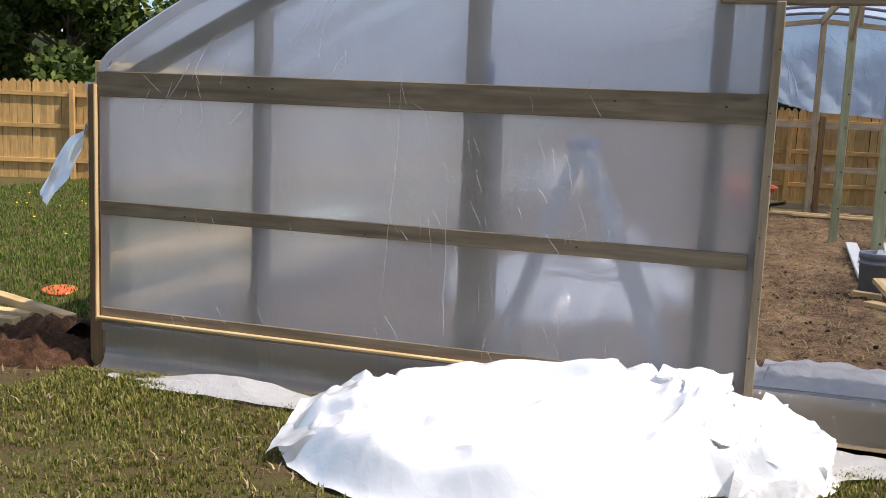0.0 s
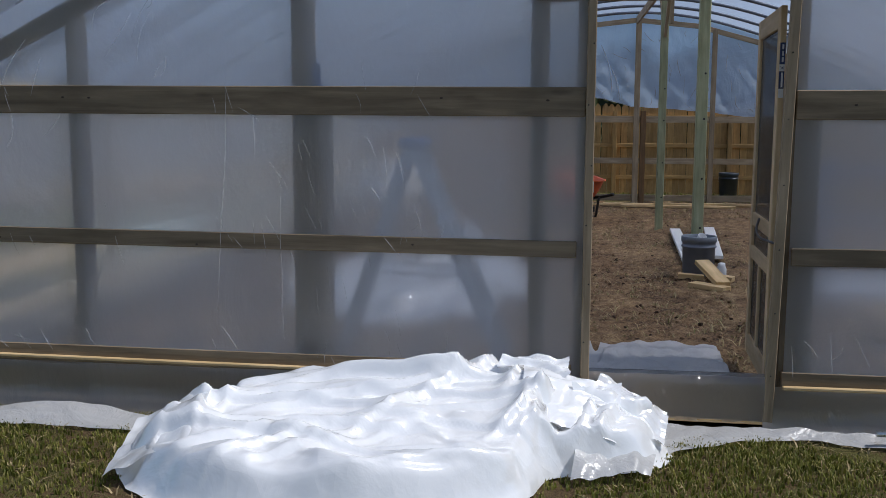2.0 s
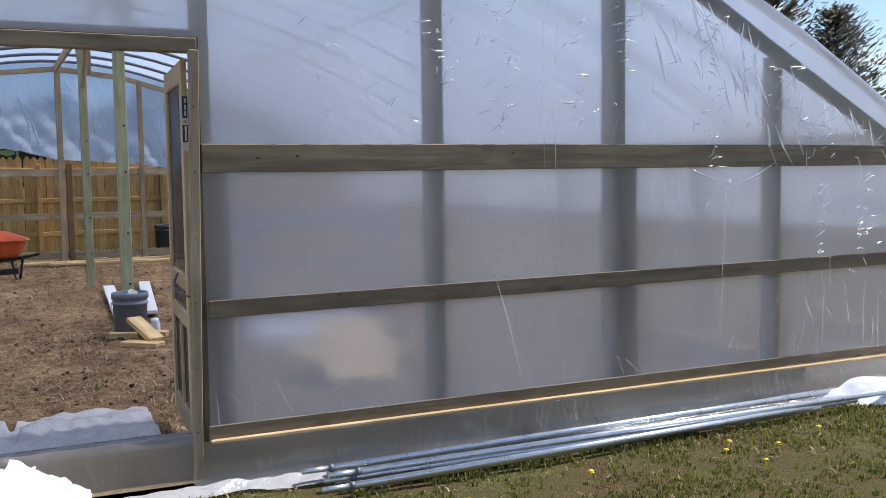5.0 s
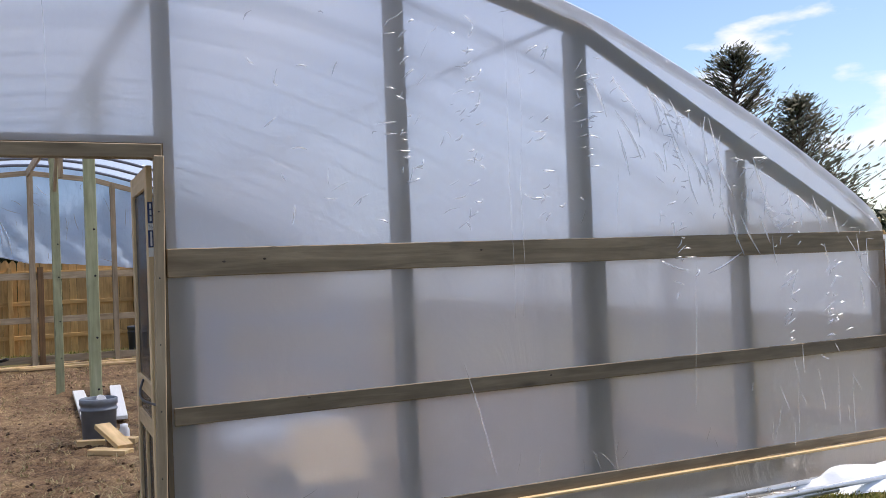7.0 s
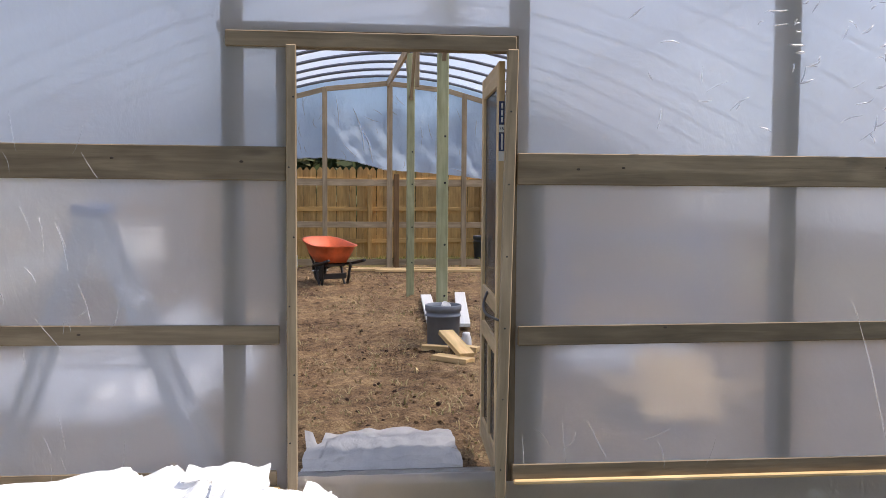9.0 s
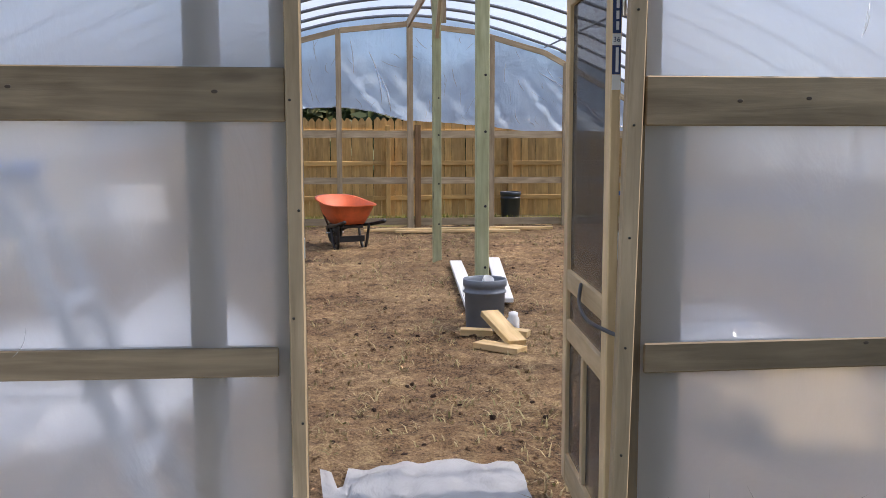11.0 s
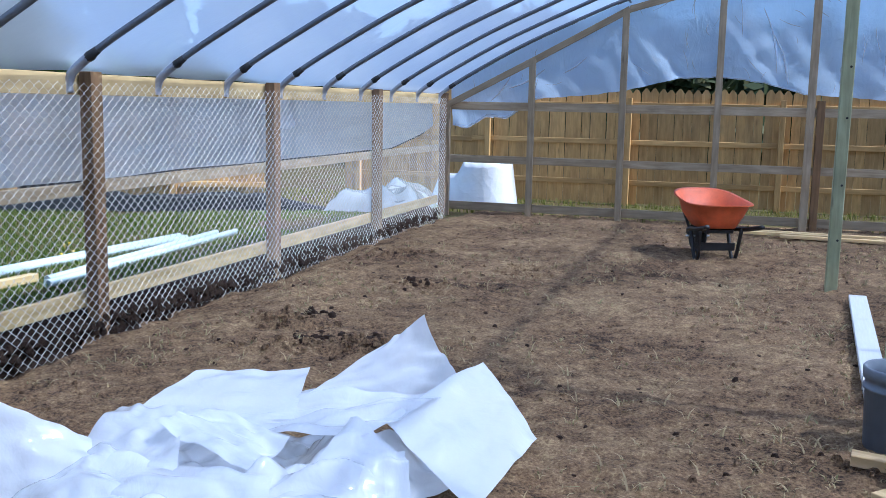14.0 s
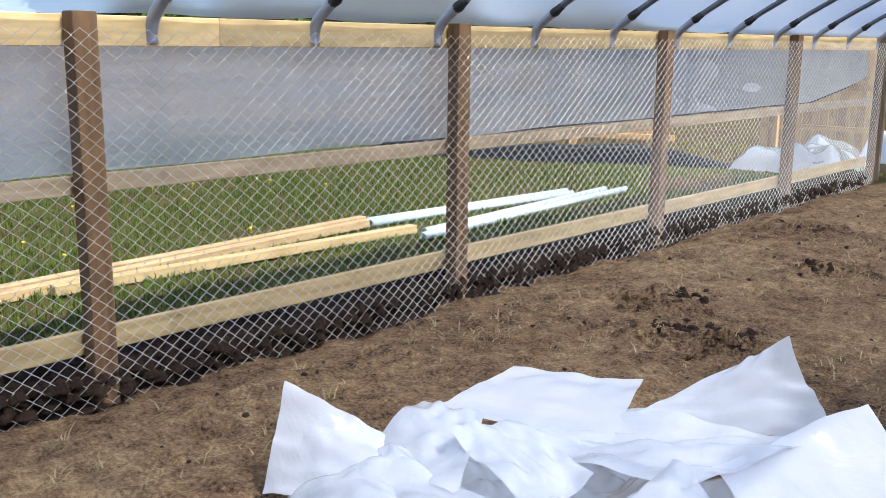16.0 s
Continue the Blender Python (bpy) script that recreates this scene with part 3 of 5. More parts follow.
def dry_spot(rnd):
    if rnd.random() < 0.22:
        x, y = rnd.uniform(-9, 9.5), -0.1 - 9.0 * rnd.random() ** 2.2
        return x, y, ground_z(x, y), 0.8
    x, y = rnd.uniform(-3.4, 5.2), 0.8 + 12 * rnd.random() ** 1.5
    if wob(x, y, 6, 1.1) + 0.7 * wob(x, y, 8, 5) < 0.05 or (-2.55 < x < -0.3 and 2.0 < y < 4.2) or (x < 0.95 and x > 0 and y < 1.5):
        return None
    return x, y, soil_z(x, y), rnd.choice((0.4, 0.6, 1.1))


def back_spot(rnd):
    x, y = rnd.uniform(-8, 9), rnd.uniform(13.75, 16.1)
    return (x, y, ground_z(x, y), 1.2) if wob(x, y, 2, 0.8) > -0.2 else None


# ---- greenhouse shape ----
MID_X, LONG = 1.29, 13.63
SQUAT = 0.968  # the bows stand a little closer on one side of the ridge
HALF = [(5.17, 1.63), (5.17, 1.69), (5.13, 1.77), (5.0, 1.87), (4.65, 2.08), (3.88, 2.49), (2.86, 2.94), (2.4, 3.11), (1.2, 3.44), (0.0, 3.56)]
HOOP = [(v.x, v.z) for v in spline([(MID_X - dx, 0, z) for dx, z in HALF] + [(MID_X + dx * SQUAT, 0, z) for dx, z in HALF[-2::-1]], 5)]
RAKE = [(5.12, 1.60), (3.73, 2.31), (2.42, 3.0), (1.15, 3.34), (0.0, 3.46)]


def hoop_z(x):
    for (x0, z0), (x1, z1) in zip(HOOP, HOOP[1:]):
        if x0 <= x <= x1 and x1 > x0:
            return z0 + (z1 - z0) * (x - x0) / (x1 - x0)
    return 1.6


def rake_z(x):
    d = abs(x - MID_X) / (SQUAT if x > MID_X else 1)
    for (d1, z1), (d0, z0) in zip(RAKE, RAKE[1:]):
        if d0 <= d <= d1:
            return z0 + (z1 - z0) * (d - d0) / (d1 - d0)
    return 1.6


def rafters(wall, y, thick=0.038, wide=0.1, mat="treated"):
    pts = [(MID_X - d, z) for d, z in RAKE] + [(MID_X + d * SQUAT, z) for d, z in RAKE[-2::-1]]
    for (x0, z0), (x1, z1) in zip(pts, pts[1:]):
        beam("rafter", (x0, y, z0 - 0.03), (x1, y, z1 - 0.03), thick, wide, mat, wall)


def end_film(wall, y, x0, x1, low, hole=None, material="end_film", top=None):
    """A taut sheet over an end frame, cut at the hoop, with an opening (x0, x1, z)."""
    bm = bmesh.new()
    cols = sorted({*np.round(np.linspace(x0, x1, 104), 3), *((hole[0], hole[1]) if hole else ())})
    n = 34
    vs = {}

    def vert(i, z):
        x = cols[i]
        key = (i, round(z, 4))
        if key not in vs:
            d = 0.004 * wob(x, z, y, 1.3) + 0.003 * wob(x, z * 0.4, y + 4, 5)
            vs[key] = bm.verts.new((x, y - 0.006 - d, z))
        return vs[key]
    for i in range(len(cols) - 1):
        mid = (cols[i] + cols[i + 1]) / 2
        cut = hole and hole[0] < mid < hole[1]
        b0 = b1 = hole[2] if cut else low
        t0, t1 = (hoop_z(cols[i]) - 0.01, hoop_z(cols[i + 1]) - 0.01)
        for k in range(n):
            za0, za1 = b0 + (t0 - b0) * k / n, b0 + (t0 - b0) * (k + 1) / n
            zb0, zb1 = b1 + (t1 - b1) * k / n, b1 + (t1 - b1) * (k + 1) / n
            bm.faces.new((vert(i, za0), vert(i + 1, zb0), vert(i + 1, zb1), vert(i, za1)))
    return part("plastic_film", bm, material, wall, "taut hazy clear polyethylene sheet", smooth=True)


def fold_glints(wall, strokes, surface, material="fold_and_glint_film", label="pale raised strokes for folds and glints in the film"):
    """Folds and glints of the film, shaped as small raised pale strokes: each stroke is (x, z, lean in degrees, length,
    radius, bow).
    """
    bm = bmesh.new()
    for x, z, lean, length, r, bow in strokes:
        pts, rad = [], []
        n = max(5, int(length / 0.05))
        for k in range(n + 1):
            t = k / n
            s = (t - 0.5) * length
            a = radians(lean)
            q = bow * math.sin(t * math.pi) + 0.012 * length * wob(x * 7, t * 3, z * 5)
            pts.append(surface(x + s * math.sin(a) + q * math.cos(a), z + s * math.cos(a) - q * math.sin(a)))
            rad.append(1.5 * r * (0.12 + math.sin(t * math.pi) ** 0.7 * (0.6 + 0.4 * abs(wob(t * 9, x, z)))))
        if None in pts:
            continue
        tube(pts, rad, 5, bm)
    ob = part("film_fold_glints", bm, material, wall, label, smooth=True)
    return tagged(ob, label, kind="stuff")


def front_fold_glints(wall):
    rnd = random.Random(17)
    st = []
    # fans of glints from the shoulders, glints over the studs, long seams, and scattered flecks
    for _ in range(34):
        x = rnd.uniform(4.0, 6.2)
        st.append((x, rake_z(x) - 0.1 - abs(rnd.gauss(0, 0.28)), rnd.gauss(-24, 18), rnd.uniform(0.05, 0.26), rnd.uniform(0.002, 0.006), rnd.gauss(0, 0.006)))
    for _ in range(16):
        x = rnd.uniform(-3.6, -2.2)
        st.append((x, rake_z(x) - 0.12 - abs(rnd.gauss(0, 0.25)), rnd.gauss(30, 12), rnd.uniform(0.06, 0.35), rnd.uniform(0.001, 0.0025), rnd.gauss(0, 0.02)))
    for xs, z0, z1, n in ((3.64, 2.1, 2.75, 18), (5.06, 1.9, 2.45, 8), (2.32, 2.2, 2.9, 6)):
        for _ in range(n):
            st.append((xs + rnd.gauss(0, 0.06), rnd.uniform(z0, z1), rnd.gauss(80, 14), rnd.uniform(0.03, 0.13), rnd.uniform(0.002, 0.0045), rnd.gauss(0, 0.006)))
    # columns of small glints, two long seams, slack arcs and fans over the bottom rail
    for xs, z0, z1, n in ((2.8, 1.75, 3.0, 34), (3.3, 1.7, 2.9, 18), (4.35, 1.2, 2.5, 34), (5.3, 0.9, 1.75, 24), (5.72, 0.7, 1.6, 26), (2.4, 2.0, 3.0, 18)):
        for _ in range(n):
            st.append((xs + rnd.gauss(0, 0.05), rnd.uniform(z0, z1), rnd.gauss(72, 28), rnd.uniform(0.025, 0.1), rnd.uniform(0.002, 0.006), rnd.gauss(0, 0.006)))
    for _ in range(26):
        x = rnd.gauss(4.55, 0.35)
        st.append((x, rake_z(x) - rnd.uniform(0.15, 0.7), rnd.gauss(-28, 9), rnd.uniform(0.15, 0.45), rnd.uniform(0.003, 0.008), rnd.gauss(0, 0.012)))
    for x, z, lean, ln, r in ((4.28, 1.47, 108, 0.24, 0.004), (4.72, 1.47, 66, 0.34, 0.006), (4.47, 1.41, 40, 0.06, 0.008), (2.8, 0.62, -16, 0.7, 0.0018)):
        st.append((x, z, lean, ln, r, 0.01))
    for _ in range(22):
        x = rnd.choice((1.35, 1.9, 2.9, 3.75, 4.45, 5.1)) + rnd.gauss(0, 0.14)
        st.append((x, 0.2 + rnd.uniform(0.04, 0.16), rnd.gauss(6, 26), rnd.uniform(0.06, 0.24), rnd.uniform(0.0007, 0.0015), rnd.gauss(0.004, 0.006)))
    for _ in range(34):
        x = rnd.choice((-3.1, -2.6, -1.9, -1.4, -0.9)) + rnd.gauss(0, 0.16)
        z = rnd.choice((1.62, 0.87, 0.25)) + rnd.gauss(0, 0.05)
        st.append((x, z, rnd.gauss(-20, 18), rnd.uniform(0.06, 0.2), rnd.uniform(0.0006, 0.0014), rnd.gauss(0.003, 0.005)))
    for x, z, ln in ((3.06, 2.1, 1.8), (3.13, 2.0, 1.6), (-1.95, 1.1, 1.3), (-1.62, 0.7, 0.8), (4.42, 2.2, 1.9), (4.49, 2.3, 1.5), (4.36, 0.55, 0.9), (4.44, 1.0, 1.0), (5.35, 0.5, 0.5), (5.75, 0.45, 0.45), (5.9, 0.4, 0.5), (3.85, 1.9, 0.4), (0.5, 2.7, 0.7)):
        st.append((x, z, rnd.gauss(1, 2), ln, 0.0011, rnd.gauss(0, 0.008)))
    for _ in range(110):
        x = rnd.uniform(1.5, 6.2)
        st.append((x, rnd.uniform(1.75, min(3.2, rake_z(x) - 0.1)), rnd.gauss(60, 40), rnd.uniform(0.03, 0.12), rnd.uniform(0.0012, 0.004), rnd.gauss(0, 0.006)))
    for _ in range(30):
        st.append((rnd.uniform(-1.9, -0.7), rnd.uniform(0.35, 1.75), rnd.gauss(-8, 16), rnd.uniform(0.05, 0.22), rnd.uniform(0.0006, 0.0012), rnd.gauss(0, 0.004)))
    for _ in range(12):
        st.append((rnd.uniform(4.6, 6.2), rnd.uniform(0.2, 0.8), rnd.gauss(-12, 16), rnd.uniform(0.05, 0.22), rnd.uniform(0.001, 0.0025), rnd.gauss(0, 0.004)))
    fold_glints(wall, st, lambda x, z: (x, -0.012, z) if -3.8 < x < 6.25 and 0.12 < z < hoop_z(x) - 0.03 and not (0.0 < x < 1.06 and z < 2.2) else None)


def nails(wall, spots, y, r=0.004):
    me = None
    for x, z in spots:
        if me is None:
            bm = lathe([(0, 0.004), (r, 0.003), (r, -0.002)], 8)
            ob = part("nail", bm, "nail", wall, "", pose(x, y, z, 90))
            me = ob.data
        else:
            piece("nail", me, wall, pose(x, y, z, 90))


def build_front():
    w = empty("wall_front", label="timber end wall of a hoop greenhouse under hazy plastic film", category="end wall", kind="structure")
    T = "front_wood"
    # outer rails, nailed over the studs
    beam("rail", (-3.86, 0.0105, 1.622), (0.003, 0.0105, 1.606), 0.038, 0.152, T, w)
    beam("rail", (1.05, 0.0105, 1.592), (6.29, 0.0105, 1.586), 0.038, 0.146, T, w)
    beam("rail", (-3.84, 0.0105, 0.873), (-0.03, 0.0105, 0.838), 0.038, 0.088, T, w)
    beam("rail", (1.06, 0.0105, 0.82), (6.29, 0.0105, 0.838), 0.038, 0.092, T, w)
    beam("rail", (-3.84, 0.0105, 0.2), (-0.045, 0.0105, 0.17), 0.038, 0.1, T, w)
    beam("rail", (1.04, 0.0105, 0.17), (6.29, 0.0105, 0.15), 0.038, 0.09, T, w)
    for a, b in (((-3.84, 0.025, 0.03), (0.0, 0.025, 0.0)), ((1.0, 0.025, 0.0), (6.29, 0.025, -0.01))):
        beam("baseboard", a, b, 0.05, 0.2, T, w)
    # battens that hold the film
    beam("batten", (-3.86, -0.022, 0.184), (-0.03, -0.022, 0.14), 0.032, 0.017, "new_pine", w, "thin sunlit batten")
    beam("batten", (1.045, -0.022, 0.136), (6.29, -0.022, 0.118), 0.032, 0.018, "new_pine", w, "thin sunlit batten")
    beam("batten", (-3.862, -0.018, 0.16), (-3.862, -0.018, 1.62), 0.014, 0.03, "new_pine", w, "thin sunlit batten", up=(0, 1, 0))
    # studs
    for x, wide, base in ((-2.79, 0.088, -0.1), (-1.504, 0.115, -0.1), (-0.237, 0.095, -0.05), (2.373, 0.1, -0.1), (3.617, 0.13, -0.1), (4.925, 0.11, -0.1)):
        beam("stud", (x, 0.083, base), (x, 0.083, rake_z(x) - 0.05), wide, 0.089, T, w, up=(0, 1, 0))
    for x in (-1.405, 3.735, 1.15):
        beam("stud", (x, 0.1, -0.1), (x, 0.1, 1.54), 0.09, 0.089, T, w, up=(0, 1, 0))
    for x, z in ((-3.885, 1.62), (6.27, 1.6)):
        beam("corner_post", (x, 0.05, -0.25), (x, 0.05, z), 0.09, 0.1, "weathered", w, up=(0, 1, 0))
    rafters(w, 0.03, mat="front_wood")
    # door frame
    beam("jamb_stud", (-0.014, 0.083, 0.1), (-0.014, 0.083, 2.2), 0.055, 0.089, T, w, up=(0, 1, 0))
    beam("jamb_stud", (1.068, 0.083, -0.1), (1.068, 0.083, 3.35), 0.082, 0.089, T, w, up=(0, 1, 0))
    beam("door_trim", (0.026, -0.015, 0.12), (0.026, -0.015, 2.13), 0.045, 0.036, "frame_wood", w, "nailed pine trim with a sunlit edge", up=(0, 1, 0))
    beam("door_jamb", (0.027, 0.048, 0.1), (0.027, 0.048, 2.13), 0.04, 0.085, "frame_wood", w, "pine door post", up=(0, 1, 0))
    beam("door_trim", (0.976, -0.015, -0.07), (1.022, -0.015, 2.13), 0.05, 0.036, "frame_wood", w, "nailed pine trim", up=(0, 1, 0))
    beam("door_jamb", (0.984, 0.025, -0.07), (1.03, 0.025, 2.13), 0.044, 0.042, "frame_wood", w, "pine door post", up=(0, 1, 0))
    part("strike_plate", block((0.003, 0.026, 0.06), 0.001), "galv", w, "small steel strike plate", pose(0.0498, -0.015, 1.17))
    beam("header", (-0.26, 0.03, 2.155), (1.04, 0.03, 2.155), 0.09, 0.07, T, w)
    beam("header", (-0.3, 0.07, 2.215), (1.05, 0.07, 2.215), 0.08, 0.045, T, w)
    beam("sill", (0.03, 0.03, 0.07), (0.985, 0.03, 0.06), 0.05, 0.22, T, w)
    beam("batten", (0.03, -0.02, -0.045), (0.985, -0.02, -0.055), 0.02, 0.02, "new_pine", w, "thin sunlit batten")
    beam("sill_block", (-0.3, 0.02, 0.105), (-0.01, 0.02, 0.1), 0.05, 0.03, "new_pine", w)
    nails(w, [(0.026 + (0.01 if i % 2 else -0.01), 0.35 + 0.31 * i) for i in range(6)] + [(0.980 + 0.0065 * i, 0.2 + 0.33 * i) for i in range(6)], -0.034)
    nails(w, [(-2.79 + 0.01 * (i % 2), z) for i, z in enumerate((1.57, 1.62, 0.83, 0.87))] + [(x, z) for x in (-1.5, -0.237, 2.37, 3.62) for z in (1.57, 1.63, 0.84)], -0.002)
    for x, z in ((-2.69, 1.627), (-2.84, 1.63), (-0.747, 1.626), (-0.193, 1.614), (1.336, 1.592), (1.55, 1.6), (2.85, 1.61), (1.766, 0.853), (-3.254, 0.851), (-2.1, 0.83), (-0.9, 0.85), (3.3, 0.84)):
        part("knot", lathe([(0, 0.0012), (0.006, 0.001), (0.009, -0.002)], 10), "knot", w, "dark knot in the rail", pose(x, -0.0085, z, 90, 0, 0) @ Matrix.Diagonal((1.3, 0.8, 1, 1)))
    end_film(w, 0.004, -3.845, 6.29, 0.1, (0.012, 1.05, 2.195))
    front_fold_glints(w)
    # film wrapped over the sill, and the loose skirt along the foot of the wall
    part("sill_film", sheet(24, 10, lambda u, v: (0.03 + 0.955 * u, 0.07 - 0.1 * min(1, v * 2.2) + 0.004 * wob(u * 8, v * 4), 0.185 + 0.006 * wob(u * 9, v * 3) - max(0, v - 0.4) * 0.4)), "skirt_film", w, "film wrapped over the sill", smooth=True)

    def skirt(a, b, seed, reach):
        def place(u, v):
            x = a + (b - a) * u
            out = 0.02 + (v ** 4) * (reach + 0.06 * wob(x, seed, 0, 1.4) + 0.05 * wob(x, seed, 2, 6))
            z = 0.14 - 0.25 * min(1, v * 1.25) + 0.012 * wob(x, v * 3, seed, 5)
            return x, -out, max(z, ground_z(x, -out) + 0.012 + 0.02 * abs(wob(x, v, seed, 7)))
        return part("film_skirt", sheet(110, 12, place), "skirt_film", w, "loose film skirt trailing on the grass", smooth=True)
    skirt(-3.8, 0.3, 3, 0.12)
    skirt(0.95, 6.29, 8, 0.1)


def build_back():
    w = empty("wall_back", label="open timber end wall with horizontal rails and draped plastic", category="end wall", kind="structure")
    T = "treated"
    y = LONG
    for x in (-3.76, -2.49, -1.18, 0.12, 2.72, 4.0, 5.15, 6.2):
        beam("stud", (x, y, -0.05), (x, y, rake_z(x) + 0.0), 0.09, 0.06, T, w, up=(0, 1, 0))
    beam("ridge_post", (1.32, y, -0.05), (1.32, y, 3.5), 0.1, 0.1, T, w, up=(0, 1, 0))
    beam("ridge_post", (1.45, y + 0.03, -0.05), (1.45, y + 0.03, 1.75), 0.1, 0.1, "weathered", w, up=(0, 1, 0))
    for z, h in ((1.59, 0.12), (0.805, 0.11), (0.1, 0.12)):
        beam("rail", (-3.8, y + 0.06, z + 0.01), (1.28, y + 0.06, z), 0.038, h, T, w)
        beam("rail", (1.36, y + 0.06, z), (6.27, y + 0.06, z - 0.01), 0.038, h, T, w)
    rafters(w, y, 0.05, 0.09)

    # plastic hung from the rafters, its lower hem torn and uneven
    hem = [(-3.75, 1.30), (-3.5, 1.27), (-3.2, 1.45), (-2.9, 1.42), (-2.45, 1.72), (-1.7, 1.78), (-1.15, 1.86), (-0.45, 2.03), (0.17, 2.05), (0.7, 1.98), (1.24, 1.83), (1.86, 1.80), (2.76, 1.72), (3.65, 1.60), (4.92, 1.61), (6.38, 1.5)]

    def hem_z(x):
        for (x0, z0), (x1, z1) in zip(hem, hem[1:]):
            if x0 <= x <= x1:
                return z0 + (z1 - z0) * (x - x0) / (x1 - x0) + 0.015 * wob(x, 0, 0, 8)
        return 1.5

    def place(u, v):
        x = -3.74 + 9.96 * u
        top = hoop_z(x) - 0.005
        z = top + (hem_z(x) - top) * v
        sag = 0.10 * v * (0.5 + wob(x * 1.1 + z * 0.7, z * 0.2, 3, 0.9)) + 0.10 * v * abs(wob(x * 2.0 + z * 1.6, z * 0.3, 5, 1.2)) + 0.05 * v * abs(wob(x * 0.8 - z * 2.0, 0, 9, 1.7)) + 0.025 * v * wob(x, z, 8, 4)
        return x, y + 0.1 + sag, z
    part("plastic_film", sheet(150, 34, place), "back_film", w, "shiny clear film hanging loose with a ragged hem", smooth=True)

    def surface(x, z):
        top = hoop_z(x) - 0.005
        if not (-3.7 < x < 6.15 and hem_z(x) < z < top):
            return None
        p = place((x + 3.74) / 9.96, (top - z) / (top - hem_z(x)))
        return p[0], p[1] - 0.006, p[2]
    rnd = random.Random(23)
    # folds and bright streaks of the hanging film, built as pale strokes
    st = [(4.2, 2.15, -52, 1.6, 0.02, 0.08), (4.5, 1.95, -58, 1.3, 0.014, 0.06), (4.9, 1.75, -72, 0.7, 0.018, 0.03), (0.75, 2.55, -14, 0.9, 0.012, 0.05), (0.9, 2.3, -18, 0.7, 0.014, 0.05), (0.35, 2.9, -6, 0.6, 0.008, 0.02),
          (-2.6, 2.0, 62, 0.6, 0.012, 0.03), (-3.0, 1.85, 40, 0.5, 0.01, 0.03), (-1.9, 2.2, 55, 0.4, 0.008, 0.02)]
    for _ in range(120):
        st.append((rnd.uniform(-3.6, 6.2), rnd.uniform(1.75, 3.2), rnd.gauss(-10, 38), rnd.uniform(0.08, 0.4), rnd.uniform(0.002, 0.006), rnd.gauss(0, 0.02)))
    fold_glints(w, st, surface)
    for x0, x1, r in ((-3.7, -2.4, 0.03), (-0.5, 1.3, 0.008), (3.4, 6.15, 0.022)):
        path = [(x, y + 0.1 + place((x + 3.74) / 9.96, 1.0)[1] - y - 0.11, hem_z(x) + 0.01) for x in np.linspace(x0, x1, 40)]
        part("film_hem", tube(path, [r * (0.5 + 0.7 * abs(wob(p[0] * 4, 0, 3))) for p in path], 6), "fold_and_glint_film", w, "rolled shiny hem of the film", smooth=True)


def chain_link(wall, x, y0, y1, z0, z1):
    """Woven wire netting: zigzag wires, hooked row to row."""
    dy, dz, r = 0.043, 0.035, 0.0013
    verts, faces = [], []
    cols = int((y1 - y0) / dy)
    rows = int((z1 - z0) / dz)
    for c in range(cols):
        ys = y0 + c * dy
        last = None
        for k in range(rows + 1):
            yy = ys + (dy * 0.5 + 0.002 if (k + c) % 2 else -dy * 0.5 - 0.002)
            z = z0 + k * dz + 0.01 * wob(yy, 0, 0, 2)
            xx = x + (0.004 if (k + c) % 2 else -0.004) + 0.015 * wob(yy, z, 2, 1.1)
            i = len(verts)
            verts += [(xx + r, yy, z - r), (xx - r, yy - r, z), (xx - r, yy + r, z + r)]
            if last is not None:
                faces += [(last, last + 1, i + 1, i), (last + 1, last + 2, i + 2, i + 1), (last + 2, last, i, i + 2)]
            last = i
    ob = new("wire_netting", mesh_from("wire_netting", verts, faces, "wire"))
    ob.parent = wall
    tagged(ob, "galvanised diamond wire netting", kind="stuff")


